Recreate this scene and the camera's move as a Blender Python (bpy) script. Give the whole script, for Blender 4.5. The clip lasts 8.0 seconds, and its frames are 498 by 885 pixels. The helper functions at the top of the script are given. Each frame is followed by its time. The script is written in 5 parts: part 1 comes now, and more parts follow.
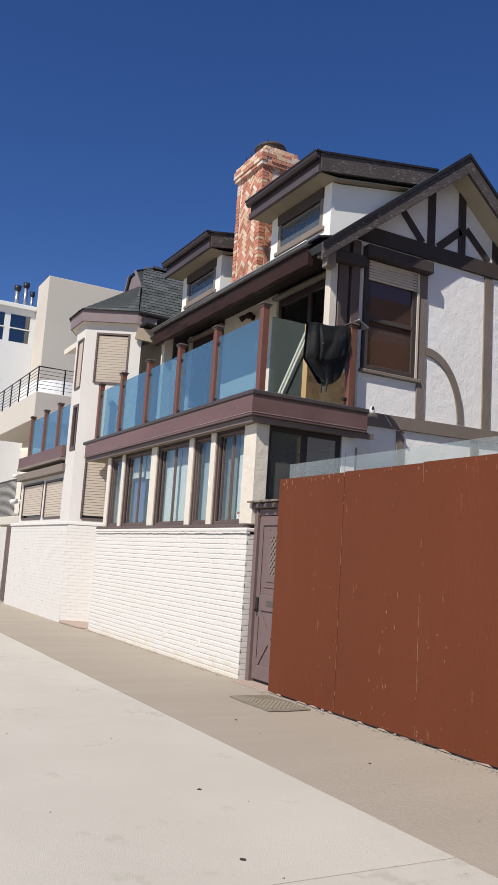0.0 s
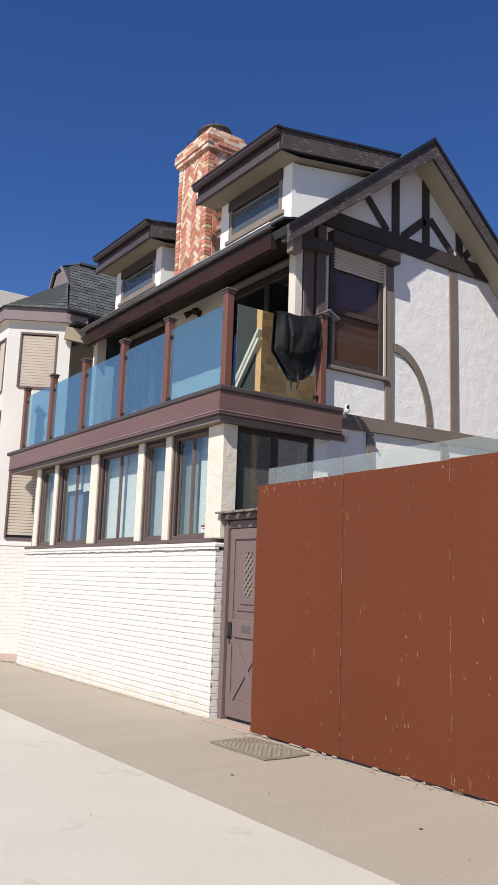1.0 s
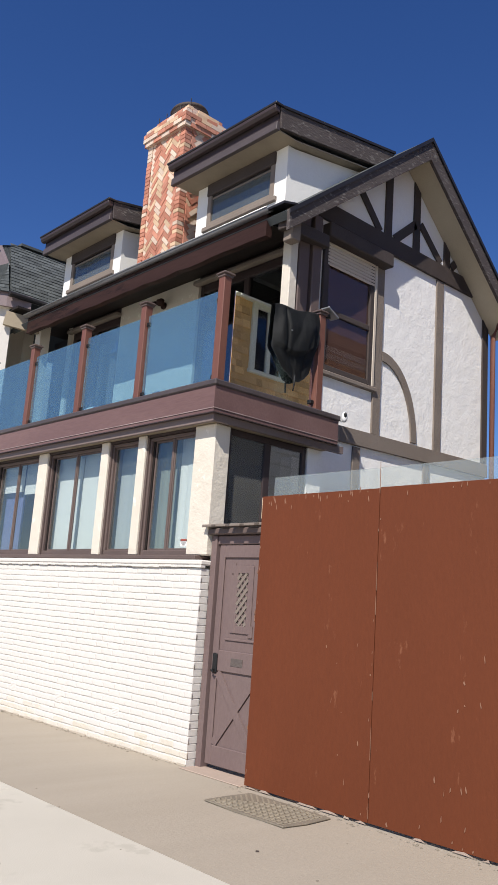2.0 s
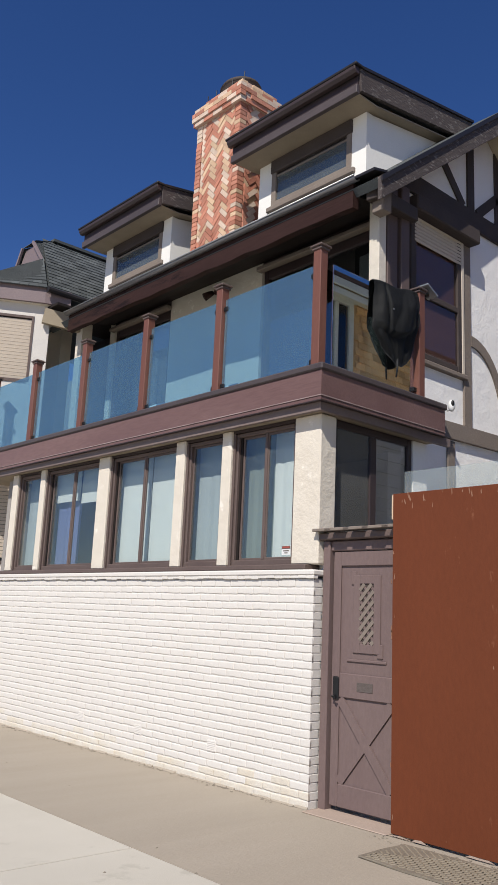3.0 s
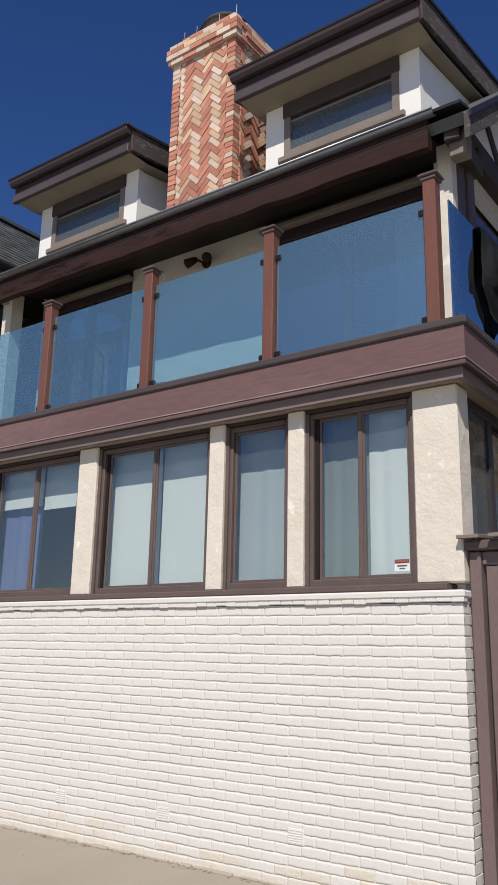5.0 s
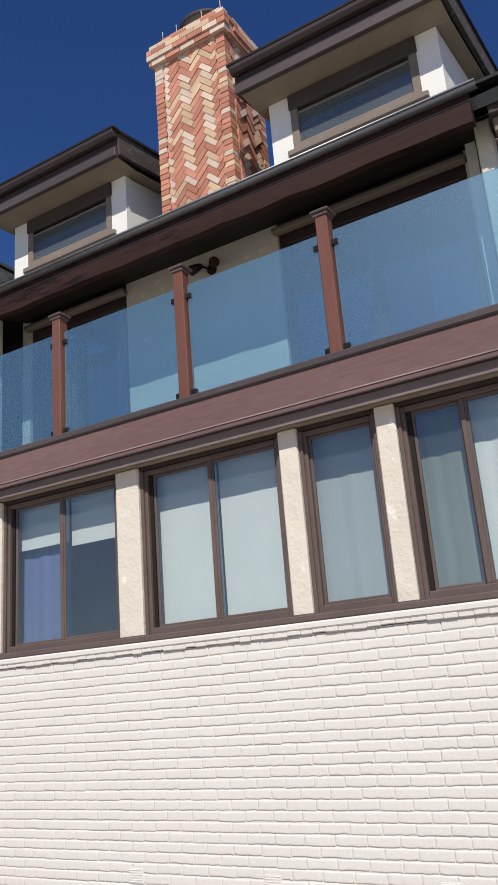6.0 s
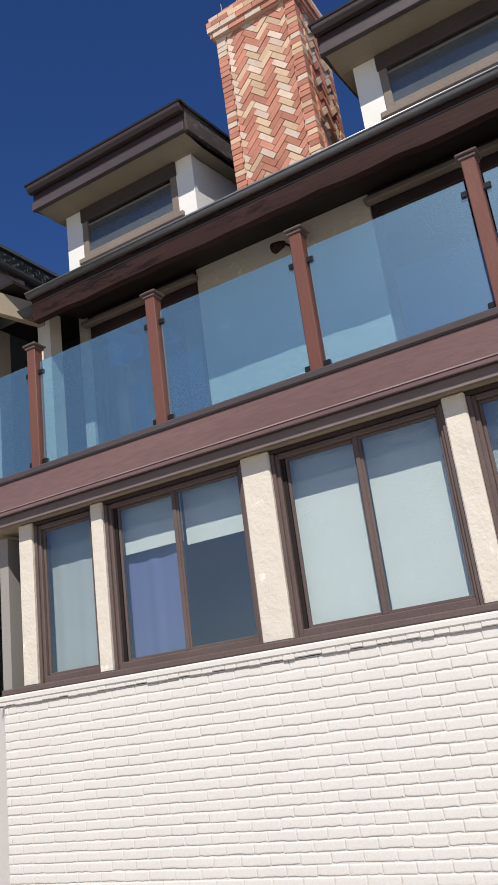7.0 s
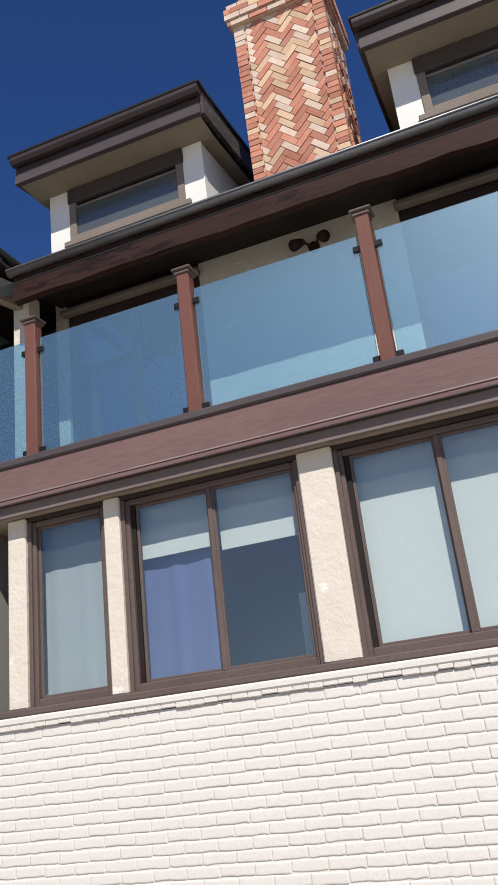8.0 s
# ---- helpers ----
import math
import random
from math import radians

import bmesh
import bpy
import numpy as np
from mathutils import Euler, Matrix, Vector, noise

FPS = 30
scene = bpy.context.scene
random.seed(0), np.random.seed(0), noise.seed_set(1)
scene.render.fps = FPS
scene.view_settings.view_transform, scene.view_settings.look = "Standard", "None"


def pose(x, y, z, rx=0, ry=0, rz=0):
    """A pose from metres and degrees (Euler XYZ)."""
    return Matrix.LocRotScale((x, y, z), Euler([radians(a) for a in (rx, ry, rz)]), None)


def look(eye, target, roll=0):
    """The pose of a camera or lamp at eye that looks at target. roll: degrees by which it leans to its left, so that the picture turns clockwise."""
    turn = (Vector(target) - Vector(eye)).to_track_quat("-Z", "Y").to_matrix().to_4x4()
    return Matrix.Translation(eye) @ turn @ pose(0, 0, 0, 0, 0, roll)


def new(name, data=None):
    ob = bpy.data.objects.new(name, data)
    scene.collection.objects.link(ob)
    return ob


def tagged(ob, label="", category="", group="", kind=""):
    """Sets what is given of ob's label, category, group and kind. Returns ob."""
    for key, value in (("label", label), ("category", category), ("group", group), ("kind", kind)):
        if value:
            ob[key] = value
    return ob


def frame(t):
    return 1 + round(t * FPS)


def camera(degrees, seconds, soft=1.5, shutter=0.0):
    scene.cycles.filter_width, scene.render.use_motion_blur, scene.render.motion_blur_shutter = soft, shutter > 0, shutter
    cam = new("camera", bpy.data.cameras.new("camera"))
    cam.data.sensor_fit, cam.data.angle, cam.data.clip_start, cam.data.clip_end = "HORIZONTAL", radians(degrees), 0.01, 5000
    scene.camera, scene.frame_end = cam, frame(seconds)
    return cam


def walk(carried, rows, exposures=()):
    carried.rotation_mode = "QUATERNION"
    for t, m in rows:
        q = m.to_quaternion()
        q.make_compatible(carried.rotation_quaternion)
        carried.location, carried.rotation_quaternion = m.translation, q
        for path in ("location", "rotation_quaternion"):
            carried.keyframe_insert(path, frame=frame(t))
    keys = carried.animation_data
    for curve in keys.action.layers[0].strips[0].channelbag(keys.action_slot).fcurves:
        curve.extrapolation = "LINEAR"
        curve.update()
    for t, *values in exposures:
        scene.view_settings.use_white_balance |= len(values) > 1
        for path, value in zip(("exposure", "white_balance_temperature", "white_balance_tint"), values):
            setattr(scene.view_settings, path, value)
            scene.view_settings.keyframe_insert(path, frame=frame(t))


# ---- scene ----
cam = camera(33.8, 8.0)
METRES, EYE, TILT, LEAN, TURN = 11.4, 1.455, 0.0, 0.0, -28.2
ROWS = [
    (0.0, 0.0, 0.0, 0.0, -0.53, 8.27, -3.63),
    (0.5, -0.0265, 0.0586, -0.0007, -2.9, 9.92, -3.52),
    (1.0, -0.0576, 0.1154, -0.0007, -6.82, 9.74, -1.94),
    (2.5, -0.1598, 0.2849, 0.0027, -15.88, 12.05, -4.72),
    (3.0, -0.1881, 0.3364, 0.0013, -14.09, 11.99, -2.52),
    (3.5, -0.2143, 0.3923, 0.0026, -13.52, 11.89, 1.24),
    (4.0, -0.2438, 0.4419, 0.0011, -16.42, 12.86, 1.02),
    (5.5, -0.3232, 0.6158, 0.0019, -29.65, 15.17, 0.47),
    (6.0, -0.3509, 0.6645, 0.0017, -30.11, 16.88, 4.39),
    (6.5, -0.3756, 0.7153, 0.0025, -27.23, 17.74, 7.14),
    (7.0, -0.4035, 0.7744, 0.0027, -30.58, 18.49, 7.18),
    (7.5, -0.4237, 0.8295, 0.003, -35.35, 19.64, 7.44),
    (8.0, -0.449, 0.8889, 0.004, -39.72, 20.71, 6.33),
]
walk(cam, [(t, pose(0, 0, EYE, TILT, LEAN, TURN) @ pose(METRES * x, METRES * y, METRES * z, 90 + pitch, roll, yaw)) for t, x, y, z, yaw, pitch, roll in ROWS],
     [(0.0, 0.27), (1.0, 0.47), (2.5, 0.40), (3.5, 0.02), (5.5, 0.08), (6.5, 0.12), (8.0, 0.20)])

# ---- light ----
SUN = Vector((-1.0, -0.475, 1.15)).normalized()
world = bpy.data.worlds.new("sky")
scene.world = world
world.use_nodes = True
wn = world.node_tree.nodes
sky = wn.new("ShaderNodeTexSky")
sky.sky_type = "NISHITA"
sky.sun_disc = False
sky.sun_elevation = math.asin(SUN.z)
sky.sun_rotation = math.atan2(SUN.x, SUN.y)
sky.altitude = 1500
sky.air_density = 1.0
sky.dust_density = 0.5
sky.ozone_density = 4.0
wn["Background"].inputs[1].default_value = 0.084
deep = wn.new("ShaderNodeHueSaturation")
deep.inputs["Saturation"].default_value = 1.22
deep.inputs["Hue"].default_value = 0.514
world.node_tree.links.new(sky.outputs[0], deep.inputs["Color"])
world.node_tree.links.new(deep.outputs[0], wn["Background"].inputs[0])
sun = new("sun", bpy.data.lights.new("sun", "SUN"))
sun.data.energy, sun.data.angle, sun.data.color = 4.6, radians(0.53), (1.0, 0.945, 0.86)
sun.matrix_world = look(SUN * 40, (0, 0, 0))

# ---- helpers of this scene ----
W = {}


def bm_new():
    return bmesh.new()


def box(bm, x0, x1, y0, y1, z0, z1, bev=0.0):
    """An upright box, with its edges cut back by bev."""
    x0, x1, y0, y1, z0, z1 = min(x0, x1), max(x0, x1), min(y0, y1), max(y0, y1), min(z0, z1), max(z0, z1)
    vs = [bm.verts.new(p) for p in ((x0, y0, z0), (x1, y0, z0), (x1, y1, z0), (x0, y1, z0), (x0, y0, z1), (x1, y0, z1), (x1, y1, z1), (x0, y1, z1))]
    fs = [bm.faces.new([vs[i] for i in f]) for f in ((3, 2, 1, 0), (4, 5, 6, 7), (0, 1, 5, 4), (1, 2, 6, 5), (2, 3, 7, 6), (3, 0, 4, 7))]
    if bev:
        es = list({e for f in fs for e in f.edges})
        bmesh.ops.bevel(bm, geom=es, offset=bev, segments=1, affect="EDGES")
    return bm


def prism(bm, pts, push, bev=0.0):
    """A flat outline (3D points) pushed along a vector."""
    push = Vector(push)
    a = [bm.verts.new(p) for p in pts]
    b = [bm.verts.new(Vector(p) + push) for p in pts]
    n = len(pts)
    fs = [bm.faces.new(a[::-1]), bm.faces.new(b)]
    fs += [bm.faces.new((a[i], a[(i + 1) % n], b[(i + 1) % n], b[i])) for i in range(n)]
    if bev:
        es = list({e for f in fs for e in f.edges})
        bmesh.ops.bevel(bm, geom=es, offset=bev, segments=1, affect="EDGES")
    bmesh.ops.recalc_face_normals(bm, faces=[f for f in bm.faces])
    return bm


def beam(bm, p, q, w, d, up=(0, 0, 1), bev=0.0):
    """A straight bar from p to q, w wide along up's cross, d deep along up."""
    p, q, up = Vector(p), Vector(q), Vector(up)
    along = (q - p).normalized()
    side = along.cross(up).normalized()
    up = side.cross(along).normalized()
    o = [side * (sx * w / 2) + up * (sy * d / 2) for sx, sy in ((-1, -1), (1, -1), (1, 1), (-1, 1))]
    return prism(bm, [p + v for v in o], q - p, bev)


def tube(bm, pts, r, seg=10):
    """A round bar through the points."""
    rings = []
    pts = [Vector(p) for p in pts]
    for i, p in enumerate(pts):
        d = (pts[min(i + 1, len(pts) - 1)] - pts[max(i - 1, 0)]).normalized()
        a = d.orthogonal().normalized() if abs(d.z) < 0.9 else d.cross(Vector((0, 1, 0))).normalized()
        b = d.cross(a)
        rr = r[i] if isinstance(r, (list, tuple)) else r
        rings.append([bm.verts.new(p + (a * math.cos(t) + b * math.sin(t)) * rr) for t in (2 * math.pi * k / seg for k in range(seg))])
    for m, n in zip(rings, rings[1:]):
        for k in range(seg):
            bm.faces.new((m[k], m[(k + 1) % seg], n[(k + 1) % seg], n[k]))
    bm.faces.new(rings[0][::-1])
    bm.faces.new(rings[-1])
    bmesh.ops.recalc_face_normals(bm, faces=bm.faces[:])
    return bm


def mesh_of(name, bm, material, smooth=False):
    me = bpy.data.meshes.new(name)
    bm.to_mesh(me)
    bm.free()
    me.materials.append(material)
    if smooth:
        for p in me.polygons:
            p.use_smooth = True
    return me


def attach(ob, parent):
    """Hangs ob under parent while it stays where it is."""
    W[ob.name] = ob.matrix_basis.copy()
    if parent:
        ob.parent = parent
        ob.matrix_parent_inverse = W[parent.name].inverted()
    return ob


def part(name, bm, material, parent, label="", smooth=False):
    ob = new(name, mesh_of(name, bm, material, smooth))
    attach(ob, parent)
    return tagged(ob, label) if label else ob


def thing(name, at, label, category, group="", kind=""):
    ob = new(name)
    ob.matrix_basis = Matrix.Translation(at)
    ob.empty_display_size = 0.2
    W[ob.name] = ob.matrix_basis.copy()
    return tagged(ob, label, category, group, kind)


def solid(name, bm, material, label, category="", group="", kind="", smooth=False):
    """A thing, or piece of the setting, that is one mesh."""
    ob = new(name, mesh_of(name, bm, material, smooth))
    W[ob.name] = ob.matrix_basis.copy()
    return tagged(ob, label, category, group, kind)


# ---- materials ----
def nodes_of(name):
    m = bpy.data.materials.new(name)
    m.use_nodes = True
    return m, m.node_tree.nodes, m.node_tree.links


def surface(name, base, other, rough=0.7, grain=60.0, stain=2.0, stain_mix=0.35, bump=0.2, bump_scale=80.0, stretch=(1, 1, 1), spread=0.0, metal=0.0, stain_at=0.5, spots=None, spot_scale=6.0, spot_at=0.68, bump_far=0.0, bump_far_scale=12.0, distance=0.01, island=False, spec=0.28):
    """A painted or raw surface: two tones by stains, fine grain, bump, chips of a third colour."""
    m, n, l = nodes_of(name)
    b = n["Principled BSDF"]
    geo = n.new("ShaderNodeNewGeometry")
    mp = n.new("ShaderNodeMapping")
    mp.inputs["Scale"].default_value = stretch
    l.new(geo.outputs["Position"], mp.inputs["Vector"])

    def noise_at(scale, detail=4.0, ro=0.55):
        t = n.new("ShaderNodeTexNoise")
        t.inputs["Scale"].default_value, t.inputs["Detail"].default_value, t.inputs["Roughness"].default_value = scale, detail, ro
        l.new(mp.outputs[0], t.inputs["Vector"])
        return t.outputs["Fac"]

    def ramp(src, a, c):
        r = n.new("ShaderNodeMapRange")
        r.inputs["From Min"].default_value, r.inputs["From Max"].default_value = a, c
        l.new(src, r.inputs["Value"])
        return r.outputs[0]

    def blend(fac, a, c, gain=1.0):
        x = n.new("ShaderNodeMix")
        x.data_type = "RGBA"
        if gain != 1.0:
            g = n.new("ShaderNodeMath")
            g.operation = "MULTIPLY"
            g.inputs[1].default_value = gain
            l.new(fac, g.inputs[0])
            fac = g.outputs[0]
        l.new(fac, x.inputs["Factor"])
        for s, v in ((x.inputs["A"], a), (x.inputs["B"], c)):
            if isinstance(v, tuple):
                s.default_value = (*v, 1)
            else:
                l.new(v, s)
        return x.outputs["Result"]

    col = blend(ramp(noise_at(stain), stain_at - 0.2, stain_at + 0.25), base, other, stain_mix)
    col = blend(ramp(noise_at(grain, 6.0), 0.3, 0.75), col, tuple(c * 0.72 for c in base), 0.45)
    if spots:
        col = blend(ramp(noise_at(spot_scale, 8.0, 0.7), spot_at, spot_at + 0.05), col, spots)
    if spread:
        oi = n.new("ShaderNodeNewGeometry" if island else "ShaderNodeObjectInfo")
        hv = n.new("ShaderNodeHueSaturation")
        r = n.new("ShaderNodeMapRange")
        r.inputs["To Min"].default_value, r.inputs["To Max"].default_value = 1 - spread, 1 + spread
        l.new(oi.outputs["Random Per Island" if island else "Random"], r.inputs["Value"])
        l.new(r.outputs[0], hv.inputs["Value"])
        l.new(col, hv.inputs["Color"])
        col = hv.outputs[0]
    l.new(col, b.inputs["Base Color"])
    rr = n.new("ShaderNodeMapRange")
    rr.inputs["To Min"].default_value, rr.inputs["To Max"].default_value = max(rough - 0.12, 0.03), min(rough + 0.12, 1)
    l.new(noise_at(stain * 4), rr.inputs["Value"])
    l.new(rr.outputs[0], b.inputs["Roughness"])
    b.inputs["Metallic"].default_value = metal
    b.inputs["Specular IOR Level"].default_value = spec
    if bump:
        src = noise_at(bump_scale, 5.0)
        if bump_far:
            ad = n.new("ShaderNodeMath")
            ad.operation = "MULTIPLY_ADD"
            ad.inputs[1].default_value = bump_far
            l.new(noise_at(bump_far_scale, 3.0), ad.inputs[0])
            l.new(src, ad.inputs[2])
            src = ad.outputs[0]
        bp = n.new("ShaderNodeBump")
        bp.inputs["Strength"].default_value, bp.inputs["Distance"].default_value = bump, distance
        l.new(src, bp.inputs["Height"])
        l.new(bp.outputs[0], b.inputs["Normal"])
    return m


def glass(name, tint, f0, rough=0.0, haze=0.0, film=(0.6, 0.68, 0.7), bloom=0.0):
    """A pane: what is behind shows through, tinted, under its reflection."""
    m, n, l = nodes_of(name)
    n.remove(n["Principled BSDF"])
    out = n["Material Output"]
    tr = n.new("ShaderNodeBsdfTransparent")
    tr.inputs[0].default_value = (*tint, 1)
    gl = n.new("ShaderNodeBsdfGlossy")
    gl.inputs["Roughness"].default_value = rough
    lw = n.new("ShaderNodeLayerWeight")
    lw.inputs["Blend"].default_value = 0.5
    pw = n.new("ShaderNodeMath")
    pw.operation = "POWER"
    pw.inputs[1].default_value = 5.0
    l.new(lw.outputs["Facing"], pw.inputs[0])
    ma = n.new("ShaderNodeMath")
    ma.operation = "MULTIPLY_ADD"
    ma.inputs[1].default_value, ma.inputs[2].default_value = 1 - f0, f0
    l.new(pw.outputs[0], ma.inputs[0])
    mx = n.new("ShaderNodeMixShader")
    l.new(ma.outputs[0], mx.inputs[0])
    l.new(tr.outputs[0], mx.inputs[1])
    l.new(gl.outputs[0], mx.inputs[2])
    top = mx.outputs[0]
    if haze:
        df = n.new("ShaderNodeBsdfDiffuse")
        df.inputs[0].default_value = (*film, 1)
        no = n.new("ShaderNodeTexNoise")
        no.inputs["Scale"].default_value = 1.6
        geo = n.new("ShaderNodeNewGeometry")
        l.new(geo.outputs["Position"], no.inputs["Vector"])
        mr = n.new("ShaderNodeMapRange")
        mr.inputs["From Min"].default_value, mr.inputs["From Max"].default_value = 0.35, 0.75
        mr.inputs["To Min"].default_value, mr.inputs["To Max"].default_value = haze * 0.75, haze
        l.new(no.outputs["Fac"], mr.inputs["Value"])
        m2 = n.new("ShaderNodeMixShader")
        l.new(mr.outputs[0], m2.inputs[0])
        l.new(top, m2.inputs[1])
        l.new(df.outputs[0], m2.inputs[2])
        top = m2.outputs[0]
    if bloom:
        # a salt film that scatters light near the mirror direction
        sg = n.new("ShaderNodeBsdfGlossy")
        sg.inputs["Roughness"].default_value = 0.52
        sg.inputs["Color"].default_value = (0.70, 0.90, 1.0, 1)
        m3 = n.new("ShaderNodeMixShader")
        m3.inputs[0].default_value = bloom
        l.new(top, m3.inputs[1])
        l.new(sg.outputs[0], m3.inputs[2])
        top = m3.outputs[0]
    l.new(top, out.inputs[0])
    return m


M_BRICKW = surface("white painted brick", (0.675, 0.645, 0.603), (0.625, 0.585, 0.535), 0.55, 90, 1.7, 0.5, 0.12, 70, spread=0.008, bump_far=1.5, bump_far_scale=18)
M_JOINTW = surface("white painted joint", (0.675, 0.645, 0.603), (0.62, 0.58, 0.53), 0.7, 90, 2.5, 0.5, 0.4, 90)
M_STUCCO = surface("white stucco", (0.88, 0.865, 0.845), (0.81, 0.795, 0.775), 0.85, 120, 1.2, 0.6, 0.36, 30, bump_far=2.4, bump_far_scale=5.0, distance=0.014)
M_STUCCOS = surface("smooth white stucco", (0.79, 0.775, 0.74), (0.70, 0.68, 0.63), 0.85, 120, 1.6, 0.5, 0.3, 30, bump_far=1.2, bump_far_scale=6, distance=0.008)
M_CREAM = surface("cream stucco", (0.67, 0.615, 0.53), (0.55, 0.485, 0.39), 0.85, 120, 2.2, 0.5, 0.35, 40, bump_far=3.0, bump_far_scale=8, distance=0.012, spots=(0.74, 0.69, 0.61), spot_scale=5, spot_at=0.60)
M_FASCIA = surface("faded purple-brown paint", (0.125, 0.070, 0.067), (0.215, 0.135, 0.125), 0.5, 40, 1.1, 0.9, 0.15, 60, stretch=(1, 0.15, 1), spots=(0.33, 0.27, 0.25), spot_scale=5, spot_at=0.74)
M_TRIM = surface("grey-brown trim paint", (0.105, 0.075, 0.068), (0.16, 0.12, 0.105), 0.5, 50, 2.0, 0.6, 0.2, 70)
M_DARKTRIM = surface("dark brown paint", (0.042, 0.030, 0.031), (0.065, 0.047, 0.047), 0.45, 50, 2.0, 0.6, 0.2, 60)
M_CAP = surface("dark weathered cap board", (0.060, 0.048, 0.050), (0.11, 0.09, 0.09), 0.5, 40, 3.0, 0.6, 0.2, 50, stretch=(1, 0.2, 1))
M_TRIML = surface("mauve-grey trim board paint", (0.155, 0.115, 0.107), (0.22, 0.175, 0.16), 0.55, 40, 1.5, 0.8, 0.2, 60, stretch=(1, 0.2, 1))
M_BEAD = surface("pale worn bead paint", (0.34, 0.26, 0.25), (0.14, 0.09, 0.085), 0.5, 40, 3.0, 0.9, 0.1, 60)
M_GUTTER = surface("weathered grey metal tube", (0.20, 0.20, 0.21), (0.12, 0.115, 0.12), 0.34, 60, 3.0, 0.6, 0.08, 60, metal=0.55)
M_BAYW = surface("dull off-white stucco", (0.62, 0.59, 0.555), (0.54, 0.51, 0.47), 0.85, 120, 1.6, 0.5, 0.3, 30, bump_far=1.2, bump_far_scale=6, distance=0.008)
M_GLASSR = glass("clear side window glass", (0.55, 0.57, 0.56), 0.30)
M_POST = surface("red-brown post paint", (0.150, 0.062, 0.045), (0.19, 0.09, 0.07), 0.45, 50, 3.0, 0.5, 0.12, 60, stretch=(1, 1, 0.25))
M_WOODFAS = surface("stained red-brown timber", (0.026, 0.013, 0.011), (0.055, 0.029, 0.026), 0.6, 25, 1.4, 0.8, 0.5, 30, stretch=(1, 0.16, 1), spots=(0.014, 0.008, 0.008), spot_scale=5, spot_at=0.56, spec=0.1)
M_TIMBER = surface("weathered dark timber", (0.055, 0.042, 0.038), (0.085, 0.07, 0.065), 0.75, 40, 2.2, 0.6, 0.5, 45)
M_TIMBERL = surface("weathered grey-brown timber", (0.19, 0.155, 0.13), (0.26, 0.22, 0.19), 0.8, 40, 2.2, 0.6, 0.5, 45)
M_BARGE = surface("peeling dark barge board", (0.062, 0.050, 0.049), (0.105, 0.088, 0.083), 0.85, 30, 2.0, 0.7, 0.8, 30, stretch=(0.5, 1, 1.6), spots=(0.155, 0.14, 0.13), spot_scale=20, spot_at=0.56)
M_GATE = surface("mauve-brown gate paint", (0.155, 0.108, 0.103), (0.19, 0.14, 0.13), 0.55, 45, 1.5, 0.6, 0.2, 70, stretch=(1, 1, 0.4))
M_PLY = surface("rust-red painted plywood", (0.138, 0.035, 0.0115), (0.100, 0.025, 0.008), 0.7, 35, 0.8, 0.7, 0.2, 45, stretch=(1, 1, 0.35), spots=(0.185, 0.066, 0.032), spot_scale=6, spot_at=0.64)
M_RAWWOOD = surface("raw pale timber", (0.62, 0.47, 0.33), (0.5, 0.36, 0.24), 0.7, 40, 3, 0.5, 0.3, 40)
M_ROOF = surface("slate-grey shingle", (0.070, 0.078, 0.080), (0.11, 0.12, 0.12), 0.85, 60, 2.0, 0.7, 0.6, 60, spread=0.3, island=True)
M_METALD = surface("dark gutter metal", (0.022, 0.020, 0.022), (0.04, 0.037, 0.038), 0.38, 60, 3.0, 0.5, 0.08, 60)
M_BLACK = surface("black plastic", (0.012, 0.012, 0.013), (0.02, 0.02, 0.02), 0.4, 80, 6, 0.5, 0.05, 80)
M_WHITEP = surface("white plastic", (0.75, 0.75, 0.74), (0.68, 0.68, 0.66), 0.4, 80, 6, 0.5, 0.05, 80)
M_STEEL = surface("galvanised steel", (0.45, 0.46, 0.47), (0.32, 0.33, 0.34), 0.4, 60, 5, 0.6, 0.1, 60, metal=0.8)
M_ROAD = surface("pale concrete", (0.54, 0.505, 0.435), (0.46, 0.428, 0.366), 0.85, 150, 0.9, 0.8, 0.25, 140, spots=(0.43, 0.40, 0.34), spot_scale=1.7, spot_at=0.585, spread=0.03)
M_PAVE = surface("tan brushed concrete", (0.375, 0.325, 0.262), (0.315, 0.272, 0.215), 0.88, 120, 0.8, 0.7, 0.5, 60, stretch=(0.35, 1.8, 1), spots=(0.24, 0.20, 0.155), spot_scale=2.4, spot_at=0.75, spread=0.02)
M_GROUND = surface("bare ground", (0.50, 0.45, 0.37), (0.44, 0.39, 0.32), 0.9, 60, 0.5, 0.6, 0.2, 40)
M_SHUTTER = surface("beige roller shutter", (0.60, 0.52, 0.43), (0.53, 0.45, 0.37), 0.5, 60, 2, 0.5, 0.05, 60)
M_CURTW = surface("white curtain cloth", (0.72, 0.745, 0.73), (0.64, 0.675, 0.66), 0.9, 200, 2, 0.4, 0.0)
M_CURTP = surface("violet-blue curtain cloth", (0.15, 0.18, 0.36), (0.12, 0.145, 0.29), 0.9, 200, 2, 0.4, 0.0)
M_CURTG = surface("grey-green curtain cloth", (0.22, 0.25, 0.22), (0.17, 0.20, 0.18), 0.9, 200, 2, 0.4, 0.0)
M_CURTB = surface("pale blue-grey curtain cloth", (0.42, 0.46, 0.47), (0.36, 0.40, 0.41), 0.9, 200, 2, 0.4, 0.0)
M_RED = surface("red print", (0.36, 0.08, 0.06), (0.32, 0.07, 0.05), 0.5, 60, 3, 0.3, 0.0)
